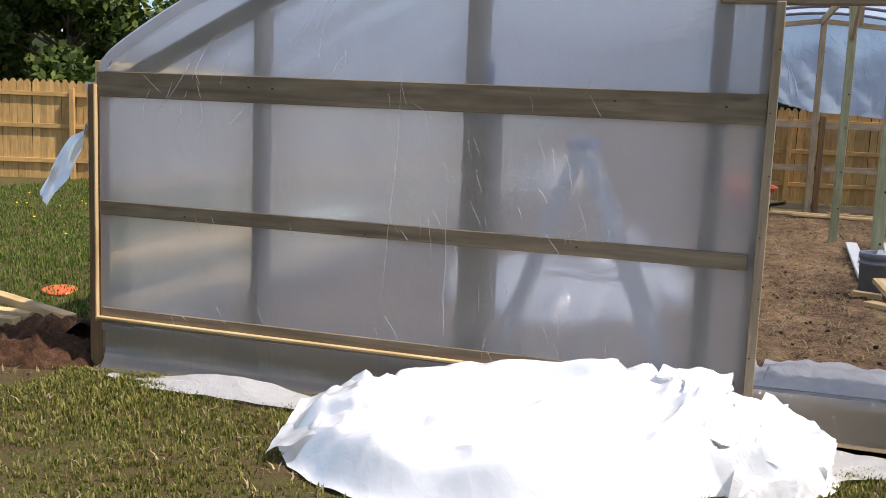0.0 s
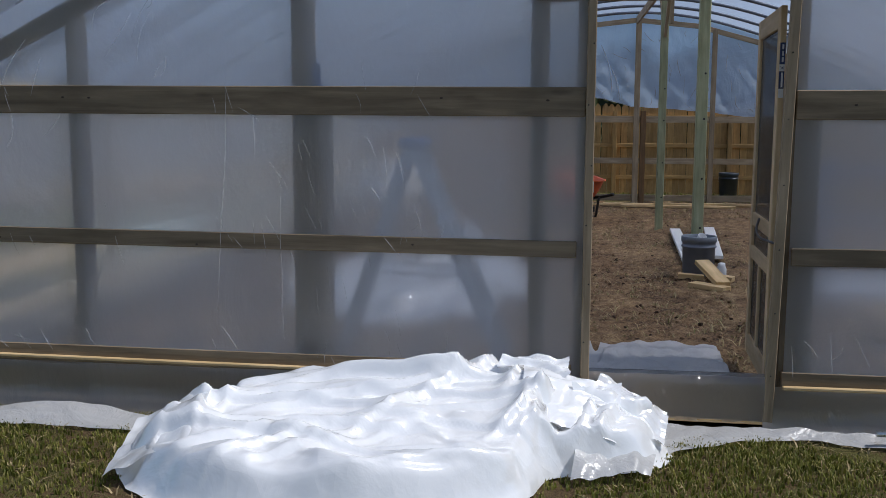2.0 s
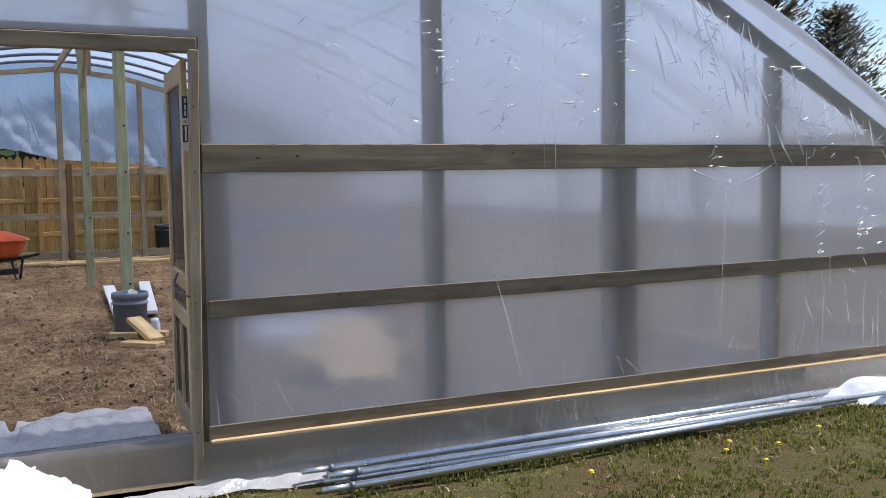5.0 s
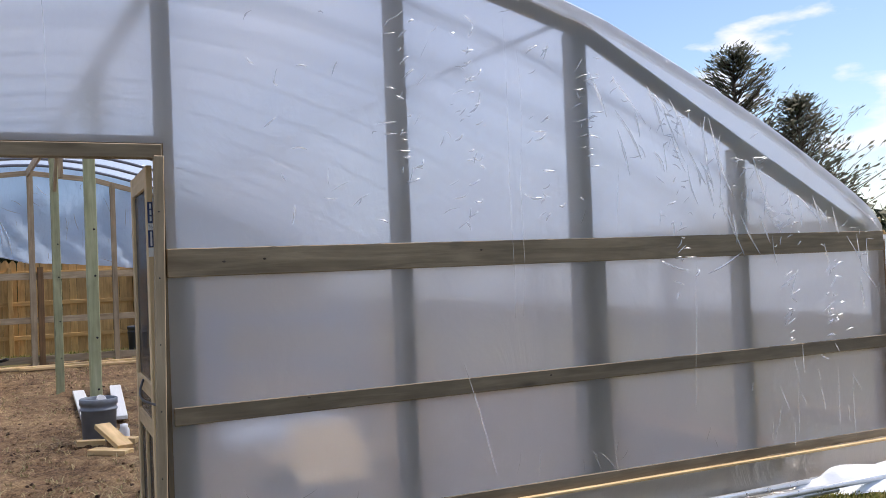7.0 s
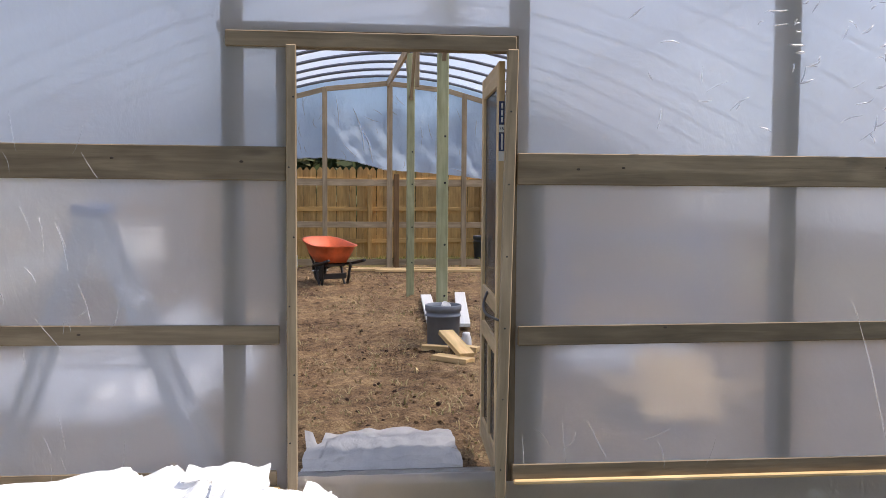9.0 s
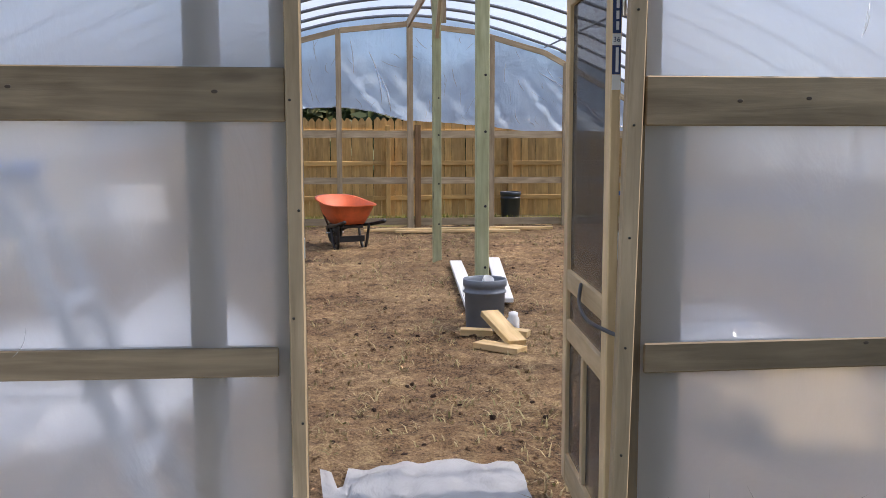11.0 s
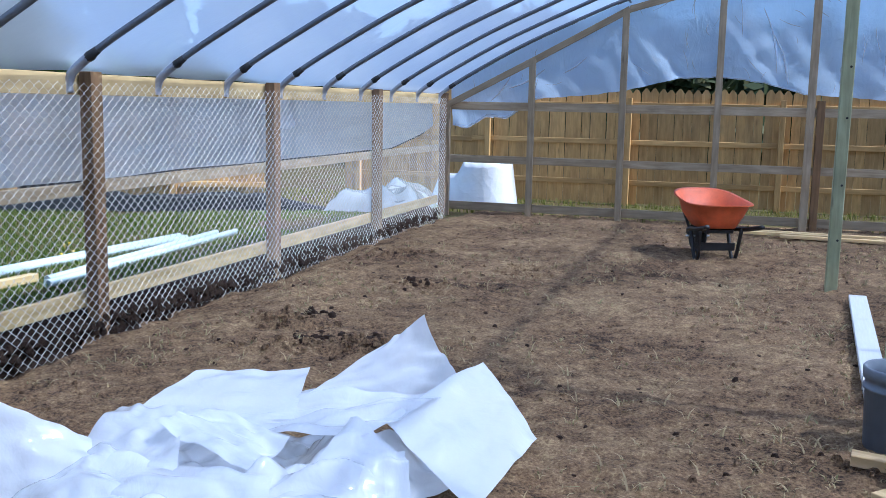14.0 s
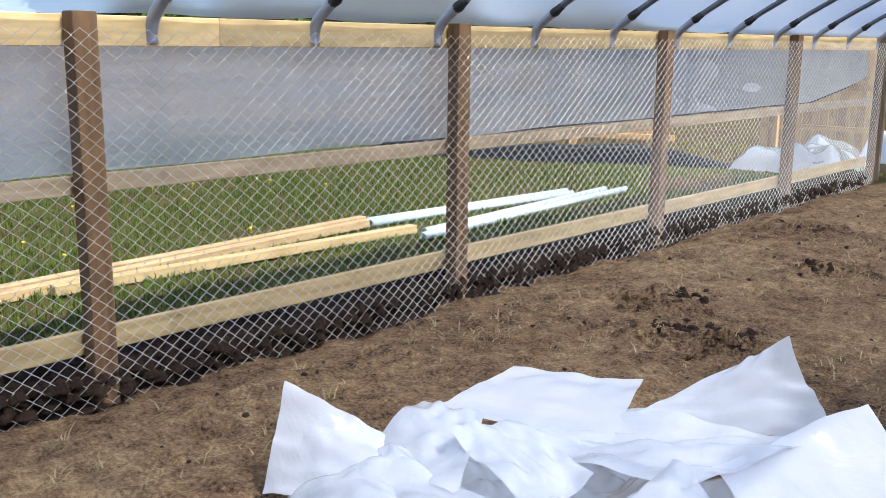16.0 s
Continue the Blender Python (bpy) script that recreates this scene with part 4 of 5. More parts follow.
def build_side(name, side):
    """side -1 is the wall with the open lawn beyond, +1 the opposite one."""
    x = -3.82 if side < 0 else 6.25
    w = empty(name, label="low side wall of posts, rails, wire netting and rolled-down film", category="side wall", kind="structure")
    for y in (2.8, 5.42, 8.1, 10.87, 13.6):
        lean = 0.02 * wob(y, side, 0, 3)
        beam("post", (x - side * 0.01, y, -0.3), (x - side * 0.01 + lean, y, 1.775), 0.1, 0.12, "weathered", w, up=(0, 1, 0))
    ys = [0.05, 3.6, 7.25, 10.9, 13.6]
    for a, b in zip(ys, ys[1:]):
        beam("rim_board", (x + side * 0.075, a, 1.69), (x + side * 0.075, b, 1.69), 0.038, 0.145, "rim", w, "yellow pine rim board")
    for z, h, m in ((0.975, 0.09, "treated"), (0.2, 0.12, "rim")):
        ys2 = [0.05, 5.4, 10.85, 13.6]
        for a, b in zip(ys2, ys2[1:]):
            beam("rail", (x + side * 0.08, a, z), (x + side * 0.08, b, z - 0.005), 0.038, h, m, w)
    chain_link(w, x - side * 0.075, 0.12, 13.55, -0.12, 1.72)

    def place(u, v):
        y = 0.0 + 13.45 * u
        low = 1.02 + 0.02 * wob(y, 0, 0, 0.8) + (0.28 * max(0, (y - 11.6) / 1.85) ** 1.5 if side < 0 else 0)
        z = 1.63 + (low - 1.63) * v
        return x + side * (0.12 + 0.05 * v * wob(y * 0.8 + z * 2, z, 4, 1.2) + 0.02 * wob(y * 0.7, z * 5, 1, 1.6)), y, z
    part("plastic_film", sheet(150, 12, place), "side_film", w, "hazy film curtain hanging outside the netting", smooth=True)
    hem = [place(u, 1.0) for u in np.linspace(0.36, 0.97, 50)]
    part("film_hem", tube(hem, [0.008 + 0.006 * abs(wob(p[1] * 2, 0, 4)) for p in hem], 6), "near_black", w, "dark rolled hem of the curtain", smooth=True)


def build_roof():
    r = empty("roof", label="bowed steel hoops under hazy plastic film", category="greenhouse roof", kind="structure")
    path = [(x, 0, z) for x, z in HOOP]
    first = part("hoop", tube(path, 0.026, 8), "hoop", r, "bowed steel tube", pose(0, 0.1, 0), True)
    for i in range(1, 14):
        piece("hoop", first.data, r, pose(0, 0.1 + 1.035 * i, 0))
    collar = None
    for i in range(14):
        for s in (-1, 1):
            k = s * (SQUAT if s > 0 else 1)
            a, b = Vector((MID_X + k * 5.0, 0, 1.868)), Vector((MID_X + k * 4.925, 0, 1.918))
            m = pose(0, 0.1 + 1.035 * i, 0)
            if collar is None or s == 1 and i == 0:
                ob = part("tape_wrap", tube([a + (a - b) * 0.25, a, a + (b - a) * 0.25, a + (b - a) * 0.45, b], [0.029, 0.037, 0.041, 0.034, 0.029], 8), "tape", r, "black tape round the joint", m, True)
                sleeve = part("sleeve", tube(spline([(MID_X + k * dx, 0, z) for dx, z in HALF[:4]], 4), 0.033, 10), "sleeve", r, "grey ground sleeve of the bow", m, True)
                if s == -1:
                    collar, sleeve_l = ob.data, sleeve.data
                else:
                    collar_r, sleeve_r = ob.data, sleeve.data
            else:
                piece("tape_wrap", collar if s == -1 else collar_r, r, m)
                piece("sleeve", sleeve_l if s == -1 else sleeve_r, r, m)
    for dx in (-2.42, 2.42 * SQUAT):
        x = MID_X + dx
        part("purlin", tube([(x, 0.05, hoop_z(x) - 0.04), (x, LONG, hoop_z(x) - 0.04)], 0.014, 8), "hoop", r, "", None, True)
    xs = HOOP[9:-9]
    bm = bmesh.new()
    n = 56
    rows = []
    for j in range(n + 1):
        y = 0.05 + (LONG + 0.09) * j / n
        bay = abs(math.sin((y - 0.1) / 1.035 * math.pi))
        rows.append([bm.verts.new((x, y, z + 0.028 - 0.018 * bay + 0.006 * wob(x, y, 1, 2))) for x, z in xs])
    for a, b in zip(rows, rows[1:]):
        for k in range(len(xs) - 1):
            bm.faces.new((a[k], b[k], b[k + 1], a[k + 1]))
    part("roof_film", bm, "roof_film", r, "hazy film stretched over the hoops", smooth=True)
    # the hem folded round the first hoop at both shoulders
    for s in (-1, 1):
        pts = [(MID_X + s * dx * (SQUAT if s > 0 else 1), z) for dx, z in HALF[1:9]]
        crv = spline([(x, 0, z) for x, z in pts], 6)

        def place(u, v, crv=crv):
            p = crv[min(len(crv) - 1, int(u * (len(crv) - 1)))]
            a = -0.6 + 3.0 * v
            rr = 0.034 + 0.01 * wob(u * 14, v * 2, 1)
            return p.x, 0.1 - 0.11 * v + 0.012 * wob(u * 20, v * 3), p.z + rr * math.cos(a * 0.5) - 0.12 * v * v
        part("film_hem", sheet(46, 6, place), "end_film", r, "crinkled film hem at the first hoop", smooth=True)
    # ridge beam carried by the posts
    for a, b in ((0.1, 4.6), (4.6, 9.1), (9.1, LONG)):
        beam("ridge_beam", (1.29, a, 3.43), (1.29, b, 3.43), 0.04, 0.14, "treated", r)


def ridge_post(x, y, top):
    p = empty("ridge_post", (x, y, 0), "square green-tinted treated pine post under the ridge", "post", "ridge posts")
    beam("shaft", (0, 0, -0.1), (0, 0, top), 0.105, 0.105, "treated_green", p, up=(0, 1, 0), bevel=0.006)
    beam("knee_brace", (0, 0.06, top - 0.62), (0, 0.62, top), 0.04, 0.09, "treated", p)
    beam("knee_brace", (0, -0.06, top - 0.62), (0, -0.62, top), 0.04, 0.09, "treated", p)
    beam("cleat", (0.075, 0, top - 0.45), (0.075, 0, top + 0.08), 0.09, 0.04, "treated", p, up=(0, 1, 0))
    nails(p, [(0.02, z) for z in (0.45, 0.95, 1.55, 2.0)], -0.054, 0.011)


def build_door():
    d = empty("door_1", (0.981, 0.145, 0.1), "open pine screen door with dark insect mesh", "screen door", kind="structure", rz=-4.0)
    W, H, T = 0.86, 2.0, 0.032
    D = "door_wood"

    def bar(name, y0, y1, z0, z1, parent=d, label="", mat=D):
        return part(name, block((T, y1 - y0, z1 - z0), 0.005), mat, parent, label, pose(0.02, (y0 + y1) / 2, (z0 + z1) / 2))
    # stiles carry the grain upright
    for y in (0.0, W - 0.085):
        beam("stile", (0.02, y + 0.0425, 0), (0.02, y + 0.0425, H), T, 0.085, D, d, up=(0, 1, 0))
    for z0, z1 in ((0.0, 0.12), (0.59, 0.67), (0.79, 0.87), (H - 0.11, H)):
        beam("rail", (0.02, 0.085, (z0 + z1) / 2), (0.02, W - 0.085, (z0 + z1) / 2), T * 0.94, z1 - z0, D, d)
    beam("muntin", (0.02, W / 2, 0.12), (0.02, W / 2, 0.59), T * 0.9, 0.05, D, d, up=(0, 1, 0))
    for a, b in ((0.12, 0.59), (0.67, 0.79), (0.87, H - 0.11)):
        bar("insect_screen", 0.085, W - 0.085, a, b, d, "dark fine insect mesh", "screen").scale = (0.04, 1, 1)
    # paper label on the hinge edge
    for z, h, m in ((1.757, 0.11, "label_blue"), (1.684, 0.034, "label_white"), (1.622, 0.088, "label_blue"), (1.554, 0.046, "label_white")):
        part("paper_label", block((0.026, 0.002, h), 0), m, d, "", pose(0.02, -0.0015, z))
    for z in (1.725, 1.757, 1.79, 1.597, 1.622, 1.647):
        part("print_bar", block((0.009, 0.0008, 0.025), 0), "label_white", d, "", pose(0.022, -0.003, z))
    cu = bpy.data.curves.new("size_mark", "FONT")
    cu.body, cu.size, cu.extrude, cu.align_x = "36", 0.022, 0.0004, "CENTER"
    cu.materials.append(M["label_blue"])
    t = new("size_mark", cu)
    t.parent = d
    t.matrix_basis = pose(0.02, -0.0032, 1.676, 90)
    # hinges and the strap that holds it open
    for z in (0.25, 1.05, 1.8):
        part("hinge", tube([(0.042, 0.0, z - 0.045), (0.042, 0.0, z + 0.045)], 0.008, 8), "galv", d, "", None, True)
    pts = spline([(0.0, 0.44, 0.86), (-0.03, 0.3, 0.815), (-0.035, 0.12, 0.79), (0.0, -0.06, 0.785), (0.02, -0.15, 0.79)], 6)
    part("strap", tube(pts, 0.007, 6), "tape", d, "black elastic strap", None, True)
    beam("sill_block", (-0.07, 0.05, -0.02), (0.05, 0.05, -0.02), 0.09, 0.06, "new_pine", d)


# ---- loose things ----
def crumpled(name, material, label, outline, top, seed, folds=34, strength=0.07, cells=(90, 70), base=ground_z, lift=0.02, category="plastic sheeting"):
    """A heap of sheeting: outline(u) gives its rim round a middle, top(x, y) its body, folds bend it."""
    h = creases(seed, folds, strength, 1.6)
    cx, cy = outline["mid"]
    rim = spline([Vector((x, y, 0)) for x, y in outline["rim"] + outline["rim"][:1]], 12)[:-1]
    nr = len(rim)

    def place(u, v):
        a, c = 2 * u - 1, 2 * v - 1
        f = max(abs(a), abs(c))
        k = (math.atan2(c, a) / math.tau % 1.0) * nr
        p = rim[int(k) % nr].lerp(rim[(int(k) + 1) % nr], k % 1)
        x, y = cx + (p.x - cx) * f, cy + (p.y - cy) * f
        edge = min(1, (1 - f) * 5)
        z = base(x, y) + 0.012 + 0.03 * max(0, wob(x, y, seed, 5)) + edge * (lift + h(x - cx, y - cy) + 0.006 * wob(x, y, seed, 8)) + top(x, y, f)
        return x, y, max(z, base(x, y) + 0.01)
    bm = sheet(cells[0], cells[0], place)
    for e in bm.edges:
        if e.is_manifold and e.calc_face_angle(0) > 0.3:
            e.smooth = False
    ob = part(name, bm, material, None, label, smooth=True)
    return tagged(ob, category=category)


def flap(parent, material, corners, seed, n=14, curl=0.05):
    """A loose corner of sheeting standing off the heap."""
    a, b, c, d = (Vector(p) for p in corners)

    def place(u, v):
        p = a.lerp(b, u).lerp(d.lerp(c, u), v)
        k = curl * (wob(u * 2.2, v * 2.2, seed) + 0.5 * wob(u * 6, v * 5, seed + 3)) * 1.6
        return p + Vector((0.3 * k, -0.3 * k, k))
    return part("flap", sheet(n, n, place), material, parent, "", smooth=True)


def build_sheeting():
    def ease(t):
        t = min(1, max(0, t))
        return t * t * (3 - 2 * t)

    rnd = random.Random(31)
    folds = []
    for _ in range(20):
        folds.append((rnd.uniform(-1.9, 0.1), rnd.uniform(-1.25, -0.2), rnd.gauss(8, 16), rnd.uniform(0.4, 1.1), rnd.uniform(0.02, 0.06), rnd.uniform(0.05, 0.13)))
    for _ in range(9):
        folds.append((rnd.uniform(-0.4, 0.25), rnd.uniform(-0.8, -0.3), rnd.gauss(62, 14), rnd.uniform(0.2, 0.5), rnd.uniform(0.03, 0.07), rnd.uniform(0.04, 0.08)))
    for _ in range(6):
        folds.append((rnd.uniform(-2.1, -1.6), rnd.uniform(-1.0, -0.5), rnd.gauss(100, 20), rnd.uniform(0.15, 0.4), rnd.uniform(0.02, 0.05), rnd.uniform(0.04, 0.08)))

    def fold_h(x, y):
        h = 0.0
        for fx, fy, a, half, k, w in folds:
            c, s = math.cos(radians(a)), math.sin(radians(a))
            d = (x - fx) * c + (y - fy) * s
            e = -(x - fx) * s + (y - fy) * c + 0.05 * wob(x, y, fx, 2)
            if abs(d) < half and -w * 0.35 < e < w * 2:
                along_k = 1 - (d / half) ** 2
                h += k * along_k * (1 + e / (w * 0.35) if e < 0 else (1 - e / (w * 2)) ** 1.3)
        return h

    def top1(x, y, f):
        ends = ease((x + 1.9) / 0.17) * ease((0.0 - x) / 0.18)
        rise = 0.74 + 0.26 * ease((x + 1.9) / 1.4)
        back = 0.345 * rise * ease((-0.08 - y) / 0.1)
        q = min(1, max(0, (-y - 0.42) / 1.0))
        slope = 1.03 - 0.5 * q ** 1.25
        # edges of the layers, each a small drop running along the heap
        for k, (y0, deep) in enumerate(((-0.4, 0.02), (-0.56, 0.035), (-0.78, 0.03), (-1.0, 0.04))):
            slope -= deep * 3 * ease((y0 + 0.1 * wob(x, k * 3.1, 0, 1.1) + 0.03 * wob(x, k, 5, 4) - y) / 0.03)
        lobe = (0.17 + 0.05 * wob(x, y, 6, 2.5)) * ease((1 - f) * 8)
        return max(lobe, ends * back * slope * min(1, (1 - f) * 7) ** 0.7) * (1 + 0.06 * wob(x, y, 3, 1.7)) + fold_h(x, y) * ease((1 - f) * 6)
    pile = crumpled("plastic_sheet", "white_film", "heap of folded glossy white plastic sheeting on the lawn",
                    {"mid": (-0.95, -0.62), "rim": [(-2.02, -1.15), (-2.2, -0.85), (-2.12, -0.52), (-1.8, -0.3), (-1.2, -0.16), (-0.5, -0.1), (0.1, -0.12), (0.32, -0.2), (0.46, -0.35), (0.36, -0.6), (0.05, -0.72), (-0.15, -0.8), (-0.3, -1.15), (-0.8, -1.4), (-1.4, -1.42), (-1.75, -1.33)]},
                    top1, 5, 26, 0.03, (130, 70))
    flap(pile, "white_film", [(-0.05, -0.45, 0.25), (0.3, -0.3, 0.12), (0.42, -0.4, -0.02), (0.1, -0.65, -0.05)], 2)

    flap(pile, "grey_film", [(0.0, -0.3, 0.16), (0.42, -0.14, -0.07), (0.32, -0.74, -0.09), (-0.05, -0.86, -0.09)], 71, 24, 0.03)
    for k, corners in enumerate([
            [(-2.16, -1.12, -0.10), (-2.2, -0.62, 0.02), (-1.82, -0.58, 0.20), (-1.72, -1.12, 0.12)],
            [(-0.3, -0.72, 0.17), (-0.28, -0.4, 0.31), (0.2, -0.3, 0.2), (0.16, -0.66, 0.02)],
            [(0.02, -0.5, 0.16), (0.1, -0.25, 0.24), (0.44, -0.26, 0.06), (0.4, -0.5, -0.05)],
            [(-0.42, -0.36, 0.29), (-0.4, -0.22, 0.31), (-0.06, -0.22, 0.31), (-0.06, -0.38, 0.25)]]):
        flap(pile, "inner_film" if k in (0, 2) else "white_film", corners, 40 + k, 20, 0.03)

    def trail(u, v):
        x = -3.65 + 1.75 * u
        y = -0.14 - (0.1 + 0.12 * u + 0.06 * wob(x, 0, 5, 2.2)) * v - 0.05 * wob(x, 2, 1, 1.7)
        return x, y, ground_z(x, y) + 0.014 + 0.035 * abs(wob(x * 3, y * 5, 7, 1.6))
    tagged(part("plastic_strip", sheet(60, 10, trail), "grey_film", None, "white plastic film trailing on the grass along the wall", smooth=True), category="plastic sheeting")

    def strip(u, v):
        x = 0.25 + 1.5 * u
        y = -0.04 - (0.12 + 0.42 * max(0, 1 - u * 2.6) + 0.05 * wob(x, 0, 2, 3)) * v
        return x, y, ground_z(x, y) + 0.014 + 0.03 * abs(wob(x * 3, y * 4, 3, 1.6)) + 0.03 * (1 - v)
    tagged(part("plastic_strip", sheet(50, 10, strip), "grey_film", None, "thin strip of plastic film lying along the wall foot", smooth=True), category="plastic sheeting")

    ridges = []
    rnd2 = random.Random(77)
    for _ in range(18):
        ridges.append((rnd2.uniform(-1.95, -0.7), rnd2.uniform(2.25, 3.55), rnd2.gauss(28, 26), rnd2.uniform(0.3, 0.85), rnd2.uniform(0.03, 0.06), rnd2.uniform(0.14, 0.34)))

    def top2(x, y, f):
        # flat panels meeting in straight ridges
        e = min(1, (1 - f) * 3.2)
        h = 0.0
        for fx, fy, a, half, k, w in ridges:
            c, q = math.cos(radians(a)), math.sin(radians(a))
            d = abs((x - fx) * c + (y - fy) * q) / half
            g = (-(x - fx) * q + (y - fy) * c + 0.03 * wob(x, y, fx, 3)) / w
            h = max(h, k * 2.2 * (1 - d) - k * 1.6 * (abs(g) if g > 0 else abs(g) * 2.4))
        return e * (0.09 + h + 0.015 * wob(x, y, 3, 4))
    inner = crumpled("plastic_sheet", "inner_film", "crumpled white plastic sheeting lying on the soil", {"mid": (-1.35, 3.0), "rim": [(-2.2, 2.62), (-2.16, 2.9), (-2.1, 3.2), (-1.9, 3.5), (-1.5, 3.78), (-1.15, 3.85), (-0.85, 3.85), (-0.6, 3.75), (-0.55, 3.45), (-0.7, 3.25), (-0.58, 3.1), (-0.66, 2.85), (-0.85, 2.5), (-1.1, 2.2), (-1.5, 2.1), (-1.8, 2.3)]},
                     top2, 12, 16, 0.03, (84, 70), base=soil_z)
    for k, (corners, curl) in enumerate((
            ([(-0.92, 3.44, 0.27), (-0.655, 4.136, 0.375), (-0.33, 3.9, 0.11), (-0.44, 3.2, 0.03)], 0.02),
            ([(-1.42, 3.62, 0.22), (-1.10, 3.92, 0.46), (-0.90, 3.95, 0.61), (-0.70, 3.95, 0.27)], 0.025),
            ([(-1.75, 3.2, 0.2), (-1.44, 3.72, 0.24), (-0.72, 3.85, 0.29), (-0.92, 3.25, 0.25)], 0.04),
            ([(-2.06, 3.25, 0.22), (-1.94, 3.66, 0.32), (-1.47, 3.92, 0.315), (-1.36, 3.5, 0.2)], 0.015),
            ([(-2.26, 2.58, 0.02), (-2.275, 2.71, 0.42), (-2.02, 2.98, 0.2), (-1.82, 2.74, 0.12)], 0.02),
            ([(-2.08, 2.85, 0.12), (-2.04, 3.2, 0.28), (-1.72, 3.2, 0.31), (-1.5, 2.8, 0.2)], 0.03),
            ([(-1.72, 3.0, 0.31), (-1.62, 3.25, 0.31), (-1.2, 3.15, 0.24), (-1.2, 2.85, 0.2)], 0.03),
            ([(-1.05, 2.8, 0.14), (-1.02, 3.35, 0.29), (-0.74, 3.25, 0.22), (-0.60, 2.95, 0.03)], 0.03),
            ([(-1.85, 2.35, 0.05), (-1.8, 2.85, 0.22), (-1.1, 2.8, 0.22), (-0.95, 2.35, 0.08)], 0.04))):
        flap(inner, "inner_film", corners, 4 + k, 22, curl)

    def threshold(u, v):
        x = 0.05 + 0.86 * u + 0.03 * wob(v * 4, 0)
        y = 0.1 + (1.28 + 0.1 * wob(x * 3, 0, 1) - (0.18 if u < 0.12 else 0)) * v
        z = soil_z(x, y) + 0.02 + 0.035 * abs(wob(x * 2.4, y * 3, 2))
        return x, y, max(z, 0.19 - 0.55 * max(0, y - 0.08)) + (0.07 * max(0, v - 0.9) * 10 if u < 0.06 else 0)
    tagged(part("plastic_sheet", sheet(36, 36, threshold), "grey_film", None, "dusty grey-white plastic sheet laid inside the doorway", smooth=True), category="plastic sheeting")

    crumpled("plastic_sheet", "inner_film", "white plastic sheet spread on the soil near the scaffold", {"mid": (2.75, 4.2), "rim": [(2.1, 3.85), (2.15, 4.3), (2.5, 4.6), (3.1, 4.65), (3.5, 4.3), (3.3, 3.8), (2.7, 3.7)]}, lambda x, y, f: min(1, (1 - f) * 2.5) * 0.07, 33, 20, 0.04, (40, 30), base=soil_z)

    def tarp(x, y, f):
        return min(1, (1 - f) * 5.0) * (0.5 + 0.24 * ease((x + 3.82) / 0.16) + 0.05 * wob(x, y, 2, 2.2))
    crumpled("plastic_sheet", "white_film", "bright white plastic heap outside the far corner", {"mid": (-3.45, 14.7), "rim": [(-4.3, 14.4), (-4.2, 15.1), (-3.5, 15.3), (-3.0, 15.0), (-2.88, 14.4), (-3.3, 14.15)]}, tarp, 21, 30, 0.03, (70, 30))
    crumpled("plastic_sheet", "clear_film", "clear crumpled film heaped outside the netting", {"mid": (-4.75, 14.2), "rim": [(-5.5, 13.0), (-5.7, 14.2), (-5.0, 14.9), (-4.3, 15.0), (-4.1, 14.1), (-4.3, 13.2)]}, lambda x, y, f: min(1, (1 - f) * 3) * (0.22 + 0.3 * max(0, 14.0 - y)), 22, 46, 0.09, (70, 30))
    crumpled("plastic_sheet", "white_film", "glossy white film crumpled beside the wall corner", {"mid": (6.1, -0.3), "rim": [(5.0, -0.15), (5.6, -0.08), (6.4, -0.06), (7.2, 0.1), (7.3, -0.4), (6.6, -0.62), (5.7, -0.5)]}, lambda x, y, f: min(1, (1 - f) * 3) * 0.09, 24, 24, 0.06, (60, 30))
    # low near-black form added for the dark band beyond the lawn
    crumpled("tarpaulin", "near_black", "long low dark form beyond the lawn", {"mid": (-8.2, 12.0), "rim": [(-10.6, 10.6), (-10.4, 11.1), (-8.4, 12.4), (-6.4, 13.6), (-5.6, 13.4), (-5.7, 12.9), (-7.6, 11.9), (-9.4, 10.9)]}, lambda x, y, f: min(1, (1 - f) * 3) * 0.2, 26, 30, 0.03, (70, 30), category="tarpaulin")
    # rag of film fluttering at each outer corner
    for x, s, y in ((-3.94, -1, 0.06), (6.33, 1, 0.06)):
        def rag(u, v, x=x, s=s, y=y):
            wdt = 0.02 + 0.16 * math.sin(min(1, v * 1.25) * math.pi * 0.75)
            return x + s * (0.02 + 0.36 * v + (u - 0.5) * wdt), y + 0.12 * (u - 0.5) + 0.05 * wob(u * 3, v * 3, s), 1.38 - 0.5 * v + (u - 0.5) * wdt * 0.7 - 0.03 * wob(v * 4, u)
        tagged(part("film_rag", sheet(10, 18, rag), "white_film", None, "torn strip of film hanging from the corner", smooth=True), category="plastic sheeting", group="corner rags")


